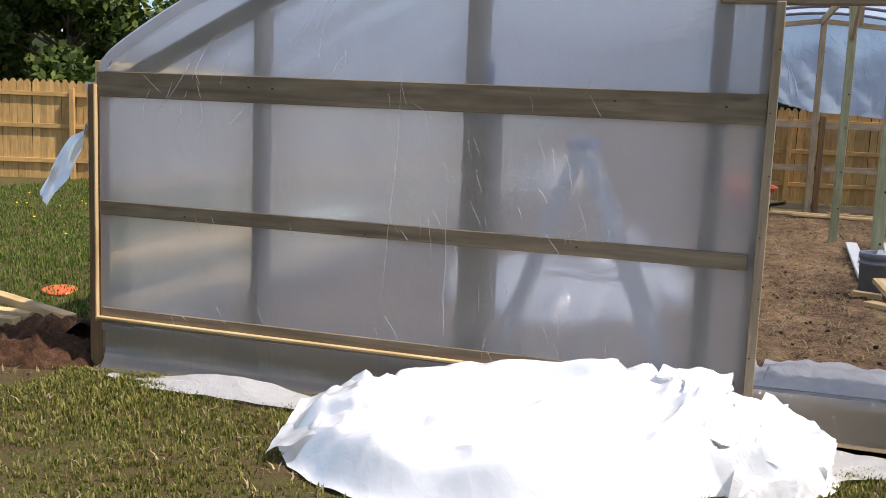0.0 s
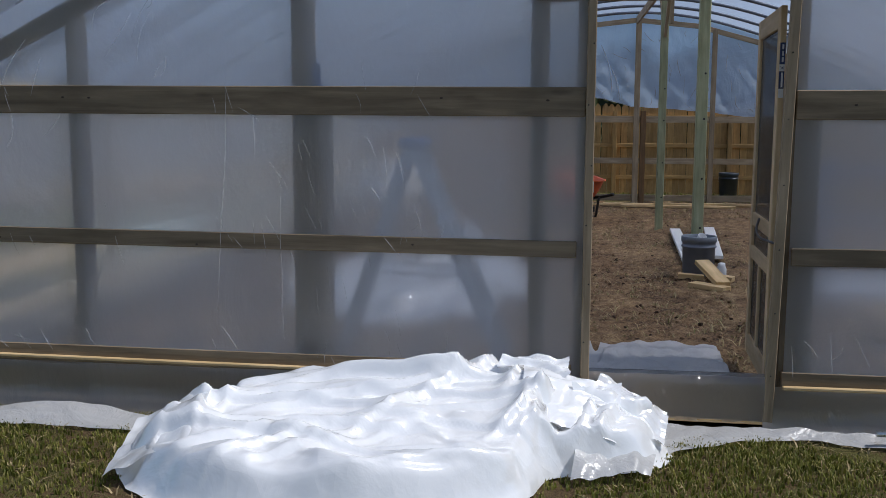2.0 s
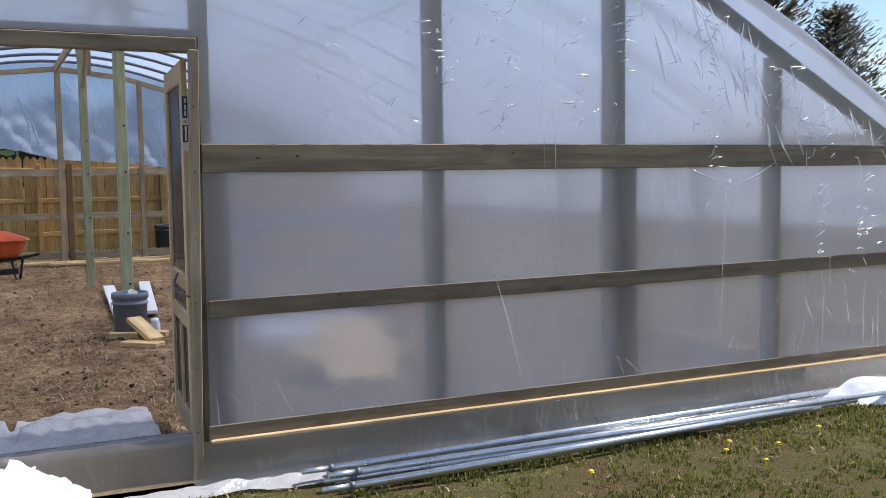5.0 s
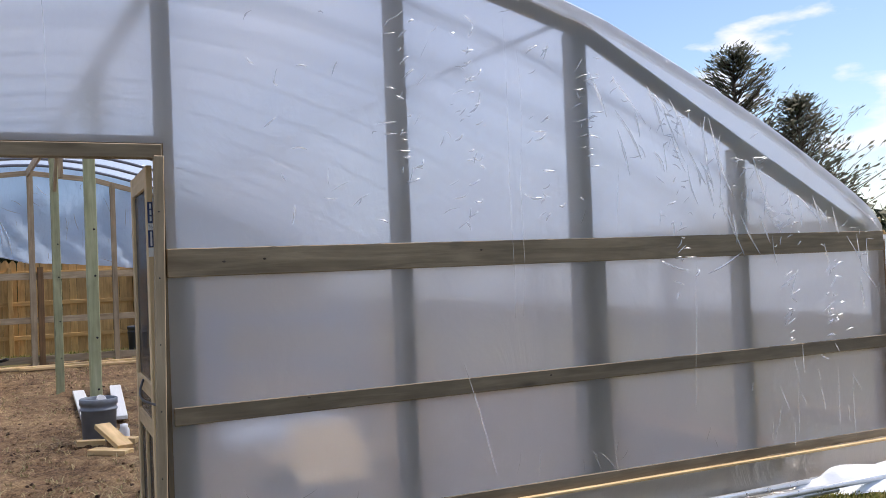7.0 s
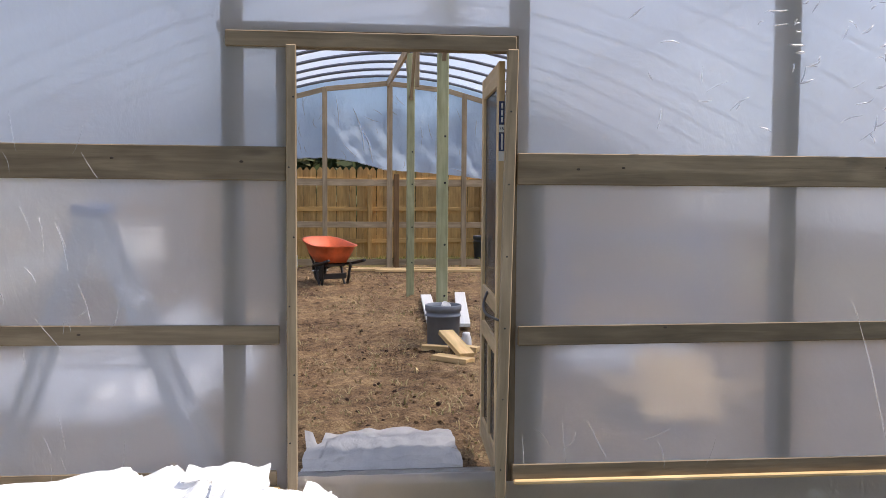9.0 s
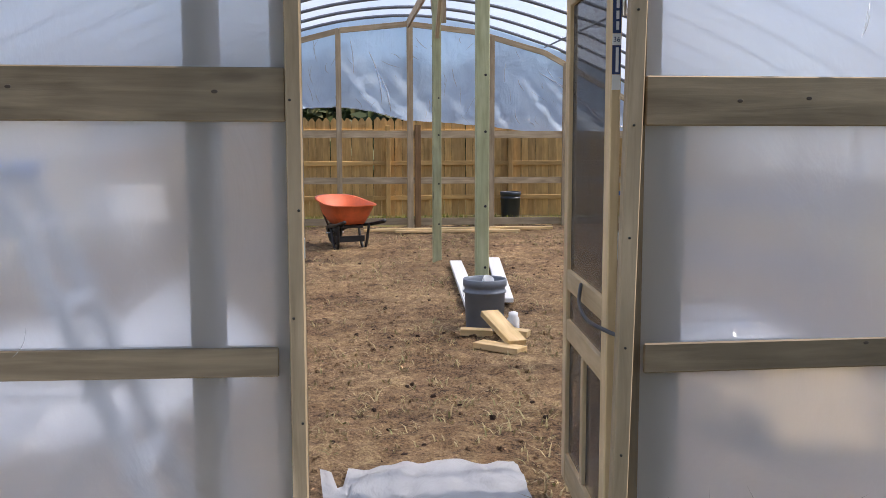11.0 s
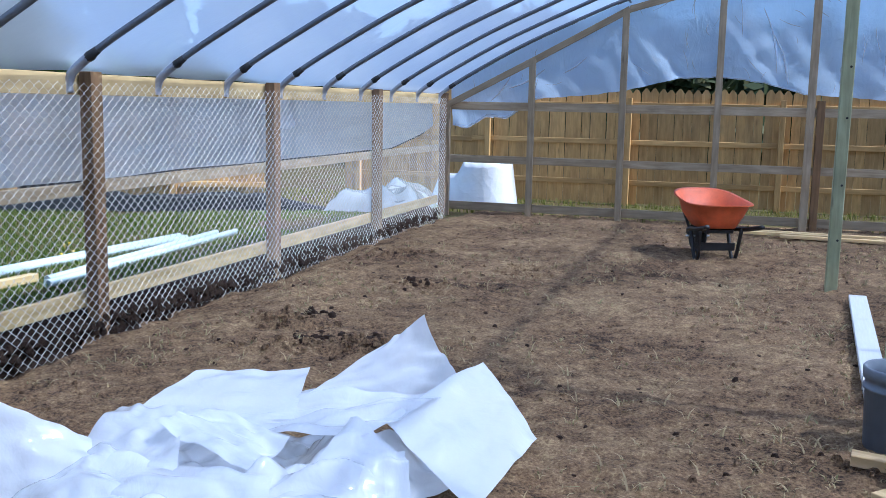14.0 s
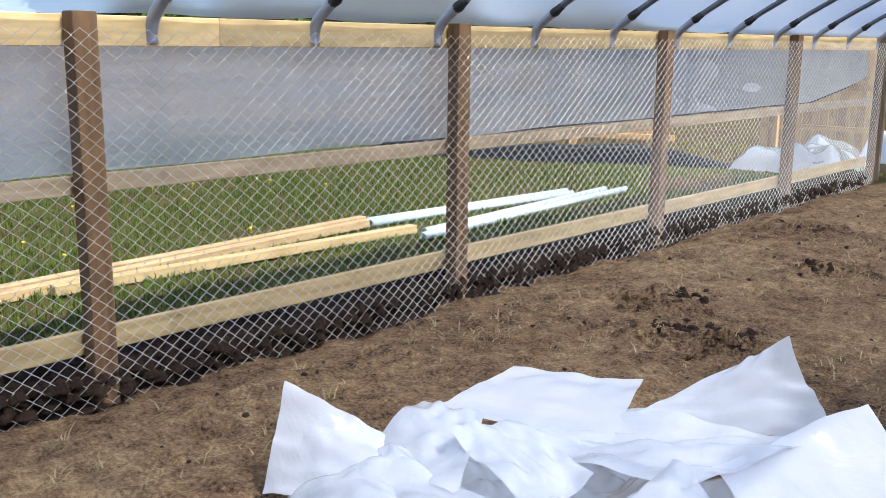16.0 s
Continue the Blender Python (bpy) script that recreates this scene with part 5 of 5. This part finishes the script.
def wheelbarrow(x, y, rz):
    b = empty("wheelbarrow", (x, y, 0), "wheelbarrow with orange plastic tub and black frame", "wheelbarrow", rz=rz)
    b.scale = (0.97, 1.05, 0.95)
    # tub: rim longer at the nose, walls with thickness
    def ring(z, x0, x1, w0, w1, k):
        pts = []
        for i in range(36):
            a = i * math.tau / 36
            ca, sa = math.cos(a), math.sin(a)
            sx = math.copysign(abs(ca) ** k, ca)
            sy = math.copysign(abs(sa) ** k, sa)
            t = (sx + 1) / 2
            pts.append((x0 + (x1 - x0) * t, sy * (w0 + (w1 - w0) * t), z + (0.12 * t * t if z > 0.5 else 0.0)))
        return pts
    bm = bmesh.new()
    rings = [ring(0.36, -0.2, 0.22, 0.17, 0.14, 0.6), ring(0.365, -0.26, 0.3, 0.2, 0.18, 0.6), ring(0.5, -0.34, 0.42, 0.27, 0.26, 0.62), ring(0.635, -0.41, 0.53, 0.325, 0.31, 0.65), ring(0.645, -0.445, 0.57, 0.355, 0.34, 0.65), ring(0.632, -0.445, 0.57, 0.355, 0.34, 0.65)]
    inner = [ring(0.625, -0.395, 0.51, 0.31, 0.295, 0.65), ring(0.5, -0.325, 0.4, 0.255, 0.245, 0.62), ring(0.385, -0.23, 0.27, 0.18, 0.16, 0.6)]
    vr = [[bm.verts.new(p) for p in r] for r in rings + inner]
    for a, c in list(zip(vr[:6], vr[1:6])) + [(vr[4], vr[6]), (vr[6], vr[7]), (vr[7], vr[8])]:
        for i in range(36):
            bm.faces.new((a[i], a[(i + 1) % 36], c[(i + 1) % 36], c[i]))
    bm.faces.new(vr[0][::-1])
    bm.faces.new(vr[8])
    part("tub", bm, "orange", b, "faded orange plastic tub", smooth=True)
    for s in (-1, 1):
        pts = [(0.52, s * 0.07, 0.2), (0.25, s * 0.17, 0.3), (-0.25, s * 0.25, 0.36), (-0.62, s * 0.28, 0.43)]
        part("handle", tube(spline(pts, 5), 0.026, 8), "black", b, "", smooth=True)
        part("leg", tube(spline([(0.1, s * 0.2, 0.33), (-0.04, s * 0.2, 0.03), (-0.16, s * 0.2, 0.02), (-0.24, s * 0.22, 0.36)], 6), 0.02, 8), "black", b, "", smooth=True)
        beam("brace", (0.3, s * 0.14, 0.28), (0.42, s * 0.2, 0.55), 0.03, 0.02, "black", b)
    part("undercarriage", block((0.42, 0.3, 0.05), 0.01), "black", b, "", pose(0.0, 0, 0.33))
    beam("cross_brace", (-0.1, -0.21, 0.14), (-0.1, 0.21, 0.14), 0.02, 0.09, "black", b)
    wh = part("wheel", lathe([(0.02, -0.03), (0.06, -0.03), (0.13, -0.02), (0.13, 0.02), (0.06, 0.03), (0.02, 0.03)], 28), "black", b, "", pose(0.45, 0, 0.19, 90))
    part("tyre", lathe([(0.12, -0.03), (0.16, -0.048), (0.185, -0.03), (0.193, 0.0), (0.185, 0.03), (0.16, 0.048), (0.12, 0.03)], 32), "rubber", wh, "", smooth=True)
    part("axle", tube([(0.45, -0.13, 0.19), (0.45, 0.13, 0.19)], 0.012, 8), "galv", b, "", smooth=True)


def bucket(x, y, z, material, label, scale=1.0, tilt=0.0):
    b = empty("bucket", (x, y, z), label, "bucket")
    prof = [(0.125, 0.0), (0.13, 0.004), (0.140, 0.27), (0.149, 0.272), (0.149, 0.285), (0.141, 0.287), (0.142, 0.315), (0.151, 0.318), (0.152, 0.362), (0.146, 0.368), (0.140, 0.362), (0.138, 0.3), (0.122, 0.01), (0.0, 0.008)]
    part("body", lathe([(r * scale, h * scale) for r, h in prof], 40), material, b, "", pose(0, 0, 0, tilt), True)
    pts = [(0.152 * scale * math.cos(a), 0.152 * scale * math.sin(a), (0.32 - 0.16 * math.sin((a - 3.4) / 2.6 * math.pi)) * scale) for a in np.linspace(3.4, 6.0, 16)]
    part("bail", tube(pts, 0.0025, 6), "galv", b, "thin wire bail", pose(0, 0, 0, 0, 0, 200), smooth=True)
    return b


def build_interior():
    ridge_post(1.29, 4.97, 3.36)
    ridge_post(1.33, 9.12, 3.36)
    wheelbarrow(0.22, 10.6, 113)
    bucket(1.27, 4.66, -0.02, "bucket", "grey plastic bucket holding a white cup on the soil", 1.14)
    cup = part("cup", lathe([(0.0, 0.0), (0.04, 0.0), (0.045, 0.1), (0.043, 0.1), (0.038, 0.01), (0.0, 0.008)], 24), "white_plastic", None, "", pose(1.26, 4.62, 0.33, 35, 20, 0), True)
    tagged(cup, "white plastic cup sticking out of the bucket", "cup")
    jar = part("jar", lathe([(0.0, 0.0), (0.045, 0.0), (0.048, 0.02), (0.048, 0.1), (0.036, 0.125), (0.036, 0.15), (0.0, 0.152)], 24), "white_plastic", None, "", pose(1.475, 4.52, 0.0, 9, -6, 20), True)
    tagged(jar, "white plastic jar standing beside the bucket", "jar")
    scraps = [((1.15, 4.28, 0.045), (0.24, 0.1, 0.05), 0, 3, -8, "new_pine"), ((1.31, 4.03, 0.125), (0.5, 0.14, 0.045), 0, -16, 106, "new_pine"), ((1.25, 3.80, 0.03), (0.38, 0.13, 0.045), 0, 0, -44, "new_pine"), ((1.43, 4.26, 0.045), (0.24, 0.1, 0.05), 0, 4, -28, "new_pine")]
    for at, size, rx, ry, rz, m in scraps:
        ob = part("wood_offcut", block(size, 0.003), m, None, "sawn pine offcut lying in front of the bucket", pose(*at, rx, ry, rz))
        tagged(ob, category="wood offcut", group="wood offcuts")
    for a, b in (((1.485, 8.45, 0.05), (1.265, 5.3, 0.06)), ((1.98, 8.7, 0.05), (1.60, 5.6, 0.06))):
        ob = beam("white_board", a, b, 0.14, 0.04, "white_board", None, "long white-painted board on the soil")
        tagged(ob, category="board", group="white boards")
    for a, b in (((0.5, 12.75, 0.045), (2.7, 12.6, 0.045)), ((0.7, 12.95, 0.04), (3.4, 12.72, 0.04)), ((1.0, 12.55, 0.04), (3.0, 12.42, 0.04)), ((1.6, 12.6, 0.07), (3.6, 12.75, 0.06))):
        ob = beam("plank", a, b, 0.09, 0.04, "new_pine", None, "fresh pine plank lying near the far wall")
        tagged(ob, category="plank", group="planks by the far wall")
    bucket(3.42, 15.7, 0.0, "dark_bucket", "dark plastic bucket standing against the fence", 1.35)
    # stepladder
    lad = empty("stepladder", (-0.965, 0.78, 0), "grey aluminium stepladder with a blue top", "stepladder")
    for y in (-0.18, 0.18):
        k = 0.06 if y > 0 else -0.06
        beam("rail", (0.55, y + k, 0.02), (-0.02, y, 1.36), 0.028, 0.07, "alu", lad, up=(1, 0, 0))
        beam("rear_leg", (-0.5, y + k * 0.5, 0.02), (-0.06, y * 0.85, 1.34), 0.025, 0.05, "alu", lad, up=(1, 0, 0))
        part("foot", block((0.09, 0.04, 0.03), 0.008), "rubber", lad, "", pose(0.555, y + k, 0.02))
        part("spreader", tube([(0.3, y + k * 0.4, 0.6), (-0.3, y + k * 0.3, 0.62)], 0.008, 6), "galv", lad, "", smooth=True)
        for z in (0.33, 0.62, 0.91, 1.18):
            x = 0.55 - 0.57 * z / 1.36
            part("rivet", lathe([(0, 0.004), (0.007, 0.003), (0.008, 0)], 8), "galv", lad, "", pose(x, y + k * (1 - z / 1.36) + 0.016, z, -90))
    for z in (0.33, 0.62, 0.91, 1.18):
        x = 0.55 - 0.57 * z / 1.36
        part("step", block((0.085, 0.38 + 0.1 * (1 - z / 1.36), 0.03), 0.004), "alu", lad, "", pose(x - 0.01, 0, z))
    part("top_cap", block((0.15, 0.42, 0.06), 0.015), "blue", lad, "blue plastic top", pose(-0.03, 0, 1.38))
    tape = part("tape_roll", block((0.05, 0.03, 0.15), 0.008), "blue", None, "blue plastic tool hooked over the rail", pose(-1.43, 0.06, 1.735))
    tagged(tape, category="tool")
    # scaffold frames
    sc = empty("scaffold", (2.0, 3.25, 0), "blue steel scaffold frame standing on the soil", "scaffold", rz=-8)
    for yy in (0.0, 0.75):
        for xx in (0.0, 1.2):
            part("upright", tube([(xx, yy, 0.0), (xx, yy, 1.24)], 0.021, 8), "blue", sc, "", smooth=True)
        for z in (0.32, 0.71, 1.1):
            part("rung", tube([(0, yy, z), (1.2, yy, z)], 0.017, 8), "blue", sc, "", smooth=True)
    part("cross_brace", tube([(0, 0, 0.2), (0, 0.75, 0.8)], 0.012, 6), "blue", sc, "", smooth=True)
    ob = beam("plank", (2.4, 1.75, 0.18), (3.1, 1.85, 0.2), 0.14, 0.04, "new_pine", None, "pine plank resting on blocks inside the wall")
    tagged(ob, category="plank")
    ob = part("wood_block", block((0.3, 0.25, 0.16), 0.006), "new_pine", None, "pine block on the soil", pose(2.75, 1.8, 0.08))
    tagged(ob, category="wood block")
    for k, (w0, rz) in enumerate(((0.95, 3), (0.9, -4), (0.8, 6), (0.85, 0))):
        ob = part("plywood_board", block((w0, 0.42, 0.03), 0.003), "new_pine", None, "pale plywood board stacked on the soil", pose(2.5, 2.12, 0.06 + 0.031 * k, 0, 0, rz))
        tagged(ob, category="board", group="stacked plywood boards")
    ob = part("plywood_sheet", block((0.5, 0.02, 0.58), 0.003), "new_pine", None, "pale plywood sheet leaning on the stacked boards", pose(2.42, 1.72, 0.24, -52, 0, -8))
    tagged(ob, category="board")


def build_outside_things():
    rnd = random.Random(9)
    for i in range(8):
        x0 = 1.62 + rnd.uniform(0, 0.25)
        y0 = -0.08 - 0.045 * i + rnd.uniform(-0.02, 0.02)
        ln = rnd.choice((3.2, 3.6, 4.2))
        y1 = y0 - 0.05 + rnd.uniform(-0.08, 0.1)
        z0 = ground_z(x0, y0) + 0.03 + 0.03 * (i % 3)
        p = empty("steel_pipe", (x0, y0, z0), "galvanised steel pipe lying along the wall foot", "pipe", "steel pipes by the wall")
        end = (ln, y1 - y0, 0.01 + 0.012 * (i % 2))
        part("tube", tube([(0, 0, 0), end], 0.019, 10), "galv", p, "", smooth=True)
        part("swaged_end", tube([(-0.16, 0.002, 0), (0.0, 0, 0)], [0.015, 0.0155], 10), "galv", p, "", smooth=True)
        part("collar", tube([(-0.012, 0, 0), (0.012, 0, 0)], 0.0215, 10), "hoop", p, "", smooth=True)
    for a, b in (((-5.96, 6.6), (-5.75, 9.5)), ((-5.85, 6.55), (-5.6, 9.4)), ((-5.1, 6.45), (-5.35, 10.1)), ((-5.22, 6.6), (-5.5, 9.9))):
        z = ground_z(*a) + 0.045
        t = tagged(part("plastic_pipe", tube([(*a, z), (*b, z)], 0.036, 12, caps=False), "pvc", None, "pale blue-white drain pipe lying on the lawn", smooth=True), category="pipe", group="pipes on the lawn")
        md = t.modifiers.new("wall", "SOLIDIFY")
        md.thickness = 0.006
    for a, b, m in (((-5.85, 2.9), (-6.0, 6.6), "new_pine"), ((-5.7, 2.9), (-5.85, 6.5), "new_pine"), ((-5.55, 3.4), (-5.35, 6.6), "rim")):
        ob = beam("lumber", (*a, ground_z(*a) + 0.06), (*b, ground_z(*b) + 0.06), 0.09, 0.07, m, None, "long sawn pine lumber lying on the lawn")
        tagged(ob, category="lumber", group="lumber on the lawn")
    for a, b in (((-5.9, 1.15, 0.0), (-4.55, 0.62, -0.02)), ((-6.0, 0.75, -0.06), (-4.95, 0.72, -0.06)), ((-6.0, 0.5, -0.07), (-4.95, 0.55, -0.07))):
        ob = beam("lumber", a, b, 0.1, 0.06, "new_pine", None, "short pine board by the dug earth")
        tagged(ob, category="lumber", group="boards by the corner")
    def heap(u, v):
        x, y = -4.4 + 1.25 * (u - 0.5), 0.2 + 0.95 * (v - 0.5)
        q = max(0, 1 - ((u - 0.5) ** 2 + (v - 0.5) ** 2) * 4.4)
        rough = 0.5 * wob(x, y, 1, 3.2) + 0.35 * wob(x, y, 4, 8) + 0.25 * abs(wob(x, y, 6, 17))
        return x, y, ground_z(x, y) - 0.03 + 0.21 * q ** 0.8 * (1 + rough) + 0.05 * min(1, q * 3) * wob(x, y, 2, 14)
    tagged(part("earth_mound", sheet(80, 60, heap), "mound", None, "small mound of reddish dug earth by the corner post", smooth=False), category="earth mound")
    # a corner of film folded up against the wall foot
    def lift(u, v):
        x = -3.35 + 1.1 * u
        h = 0.075 * math.sin(u * math.pi) ** 1.2 * (1 - 0.3 * u)
        y = -0.34 + 0.22 * v - 0.05 * u
        return x, y, ground_z(x, y) + 0.02 + h * v + 0.012 * wob(x * 6, v * 5, 2)
    tagged(part("plastic_strip", sheet(40, 12, lift), "grey_film", None, "fold of white film raised against the wall foot", smooth=True), category="plastic sheeting")
    lid = part("lid", lathe([(0.0, 0.02), (0.12, 0.024), (0.135, 0.03), (0.145, 0.02), (0.142, 0.0), (0.0, 0.0)], 32), "orange", None, "faded orange plastic lid lying on the grass", pose(-5.5, 1.72, -0.1, 4, 3, 0), True)
    tagged(lid, category="lid")


# ---- fences, trees, distance ----
def picket_mesh(width, height):
    w, h = width / 2, height
    t = 0.009
    prof = [(-w, 0), (w, 0), (w, h - 0.07), (w * 0.25, h), (-w * 0.25, h), (-w, h - 0.07)]
    verts = [(x, -t, z) for x, z in prof] + [(x, t, z) for x, z in prof]
    n = len(prof)
    faces = [tuple(range(n)), tuple(range(2 * n - 1, n - 1, -1))] + [(i, n + i, n + (i + 1) % n, (i + 1) % n) for i in range(n)]
    # local x runs up the board so that the grain does
    verts = [(z, x, -y) for x, y, z in verts]
    return mesh_from("picket", verts, [f[::-1] for f in faces], "picket")


PICKET = None


def fence(a, b, label, side, zbase=0.0, h=1.93, joined=False):
    """Picket fence from a to b; rails and posts stand on the given side (+1 left of a-b)."""
    global PICKET
    if PICKET is None:
        PICKET = picket_mesh(0.135, h)
    a, b = Vector((*a, zbase)), Vector((*b, zbase))
    d = (b - a)
    L = d.length
    ang = math.degrees(math.atan2(d.y, d.x))
    f = empty("picket_fence", tuple(a), label, "fence", rz=ang)
    rnd = random.Random(int(L * 10))
    n = int(L / 0.14)
    up = Matrix(((0, 1, 0), (0, 0, 1), (1, 0, 0))).to_4x4()
    for i in range(n):
        m = Matrix.Translation((0.07 + 0.14 * i + rnd.uniform(-0.003, 0.003), rnd.uniform(-0.004, 0.004), rnd.uniform(-0.015, 0.012))) @ up @ Matrix.Rotation(rnd.uniform(-0.008, 0.008), 4, "Z")
        piece("picket", PICKET, f, m)
    for z in (0.37, 1.04, 1.66):
        k = 0
        while k < L - 0.1:
            e = min(L, k + 2.42)
            beam("rail", (k, side * 0.035, z + rnd.uniform(-0.01, 0.01)), (e, side * 0.035, z + rnd.uniform(-0.01, 0.01)), 0.04, 0.085, "picket", f)
            k = e
    k = 0.3
    while k < L:
        beam("post", (k, side * 0.095, -0.1), (k, side * 0.095, 1.78), 0.09, 0.09, "picket", f, up=(0, 1, 0))
        k += 2.42
    return f


def leaf_cloud(centres, n, size, seed, flat=1.0):
    rnd = random.Random(seed)
    verts, faces = [], []
    for _ in range(n):
        c, r = centres[rnd.randrange(len(centres))]
        while True:
            v = Vector((rnd.uniform(-1, 1), rnd.uniform(-1, 1), rnd.uniform(-1, 1)))
            if 0.25 < v.length < 1:
                break
        p = Vector(c) + Vector((v.x * r, v.y * r, v.z * r * flat))
        e = Vector((rnd.gauss(0, 1), rnd.gauss(0, 1), rnd.gauss(0, 1))).normalized()
        g = e.orthogonal().normalized()
        s = size * rnd.uniform(0.6, 1.4)
        i = len(verts)
        verts += [p - e * s, p + g * s * 0.5, p + e * s, p - g * s * 0.5]
        faces.append((i, i + 1, i + 2, i + 3))
    return verts, faces


def leafy_tree(x, y, h, spread, seed, leaves=9000, size=0.1):
    rnd = random.Random(seed)
    t = empty("tree", (x, y, -0.1), "broadleaf tree with green spring leaves behind the fence", "tree", "trees behind the fence")
    bm = tube([(0, 0, 0), (0.05, 0.03, h * 0.3), (-0.04, 0.05, h * 0.6), (0.05, 0, h * 0.9)], [0.16, 0.12, 0.08, 0.02], 8)
    centres = []
    for _ in range(26):
        z = h * rnd.uniform(0.22, 0.98)
        a = rnd.uniform(0, math.tau)
        r = spread * (1.1 - 0.7 * z / h) * rnd.uniform(0.5, 1.0)
        tip = Vector((r * math.cos(a), r * math.sin(a), z + 0.15 * h * rnd.random()))
        tube([(0, 0, z * 0.85), tip * 0.5 + Vector((0, 0, z * 0.46)), tip], [0.05, 0.03, 0.01], 5, bm)
        centres.append((tip, rnd.uniform(0.45, 0.95) * spread * 0.42))
    part("trunk", bm, "bark", t, "brown trunk and limbs", smooth=True)
    v, f = leaf_cloud(centres, leaves, size, seed, 0.85)
    ob = new("crown", mesh_from("crown", v, f, "leaf"))
    ob.parent = t
    return t


def cedar(x, y, h, seed):
    rnd = random.Random(seed)
    t = empty("cedar_tree", (x, y, -0.1), "thin grey-green cedar standing behind the greenhouse", "tree")
    bm = tube([(0, 0, 0), (0.05, 0, h * 0.5), (0, 0.03, h)], [0.2, 0.12, 0.015], 8)
    verts, faces = [], []
    for _ in range(210):
        z = h * (0.18 + 0.82 * rnd.random() ** 0.8)
        a = rnd.uniform(0, math.tau)
        r = (h - z) * 0.62 * rnd.uniform(0.4, 1.1) + 0.2
        tip = Vector((r * math.cos(a), r * math.sin(a), z + r * rnd.uniform(0.4, 0.9)))
        base = Vector((0, 0, z))
        tube([base, (base + tip) / 2 - Vector((0, 0, 0.05)), tip], [0.025, 0.014, 0.005], 4, bm)
        for _ in range(26):
            k = rnd.uniform(0.2, 1.05)
            p = base.lerp(tip, k) + Vector((rnd.gauss(0, 0.09), rnd.gauss(0, 0.09), rnd.gauss(0, 0.09)))
            e = ((tip - base).normalized() + Vector((rnd.gauss(0, 0.5), rnd.gauss(0, 0.5), rnd.gauss(0.3, 0.4)))).normalized()
            g = e.orthogonal().normalized()
            s = rnd.uniform(0.12, 0.26)
            i = len(verts)
            verts += [p, p + e * s * 0.5 + g * 0.03, p + e * s, p + e * s * 0.5 - g * 0.03]
            faces.append((i, i + 1, i + 2, i + 3))
    part("trunk", bm, "bark", t, "thin trunk with rising limbs", smooth=True)
    ob = new("crown", mesh_from("crown", verts, faces, "needle"))
    ob.parent = t


def far_woods(name, a, b, h, n, seed, label, size=0.35):
    rnd = random.Random(seed)
    centres = []
    a, b = Vector((*a, 0)), Vector((*b, 0))
    L = (b - a).length
    for i in range(int(L / 0.9)):
        k = i / int(L / 0.9)
        p = a.lerp(b, k) + Vector((rnd.gauss(0, 1.2), rnd.gauss(0, 1.2), 0))
        hh = h * (0.88 + 0.1 * wob(k * 9, seed) + 0.14 * rnd.random())
        for z in np.arange(0.6, hh, 1.1):
            centres.append((p + Vector((rnd.gauss(0, 0.5), rnd.gauss(0, 0.5), z)), rnd.uniform(0.8, 1.4)))
    v, f = leaf_cloud(centres, n, size, seed)
    ob = new(name, mesh_from(name, v, f, "far_leaf"))
    tagged(ob, label, "woods", kind="stuff")


def dandelions():
    rnd = random.Random(3)
    bm = lathe([(0, 0.012), (0.012, 0.01), (0.018, 0.002), (0.004, -0.006), (0.002, -0.05)], 8)
    me = None
    for _ in range(46):
        x, y = (rnd.uniform(-12, -5.5), rnd.uniform(3, 8.5)) if rnd.random() < 0.75 else (rnd.uniform(2, 6), rnd.uniform(-1.2, -0.6))
        m = pose(x, y, ground_z(x, y) + 0.06, rnd.uniform(-20, 20), rnd.uniform(-20, 20), 0)
        if me is None:
            ob = part("dandelion", bm, "petal", None, "", m)
            me = ob.data
        else:
            ob = new("dandelion", me)
            ob.matrix_basis = m
        tagged(ob, "small yellow dandelion flower in the lawn", "flower", "dandelions")


build_ground()
build_soil()
build_front()
build_back()
build_side("wall_left", -1)
build_side("wall_right", 1)
build_roof()
build_door()
build_sheeting()
build_interior()
build_outside_things()
leafy_tree(-15.5, 15.0, 5.6, 2.6, 1, 20000, 0.11)
leafy_tree(-19.0, 14.5, 5.0, 2.4, 2, 15000, 0.11)
leafy_tree(-12.2, 16.5, 4.4, 2.2, 3, 15000, 0.11)
leafy_tree(-23.0, 14.0, 5.4, 2.6, 4, 12000, 0.11)
cedar(17.6, 13.1, 6.6, 5)
cedar(19.6, 12.9, 5.4, 11)
far_woods("far_woods", (-32, 25), (34, 25), 3.9, 90000, 6, "dark green woods behind the back fence")
far_woods("far_woods", (48, 8), (36, 44), 3.6, 18000, 8, "brown-green woods far across the field")
clods()
soil_bank()
blades("grass", "blade", "uneven green grass blades on the lawn", 92000, front_spot, 0.042, 1)
blades("grass", "green_blade", "green grass beyond the side netting", 42000, side_spot, 0.06, 2)
blades("grass", "blade", "green grass behind the far wall", 4000, back_spot, 0.07, 3)
blades("dry_grass", "straw", "dead straw-coloured grass tufts", 9000, dry_spot, 0.04, 4, 2.2)
dandelions()
fence((-6.5, 16.2), (17.0, 16.2), "amber picket fence with pointed boards behind the greenhouse", -1)
fence((-24.0, 6.6), (-6.5, 13.3), "sunlit amber picket fence along the lawn", -1, -0.05)
fence((16.6, 16.1), (16.6, -6.0), "shaded brown picket fence beside the yard", -1, -0.05)
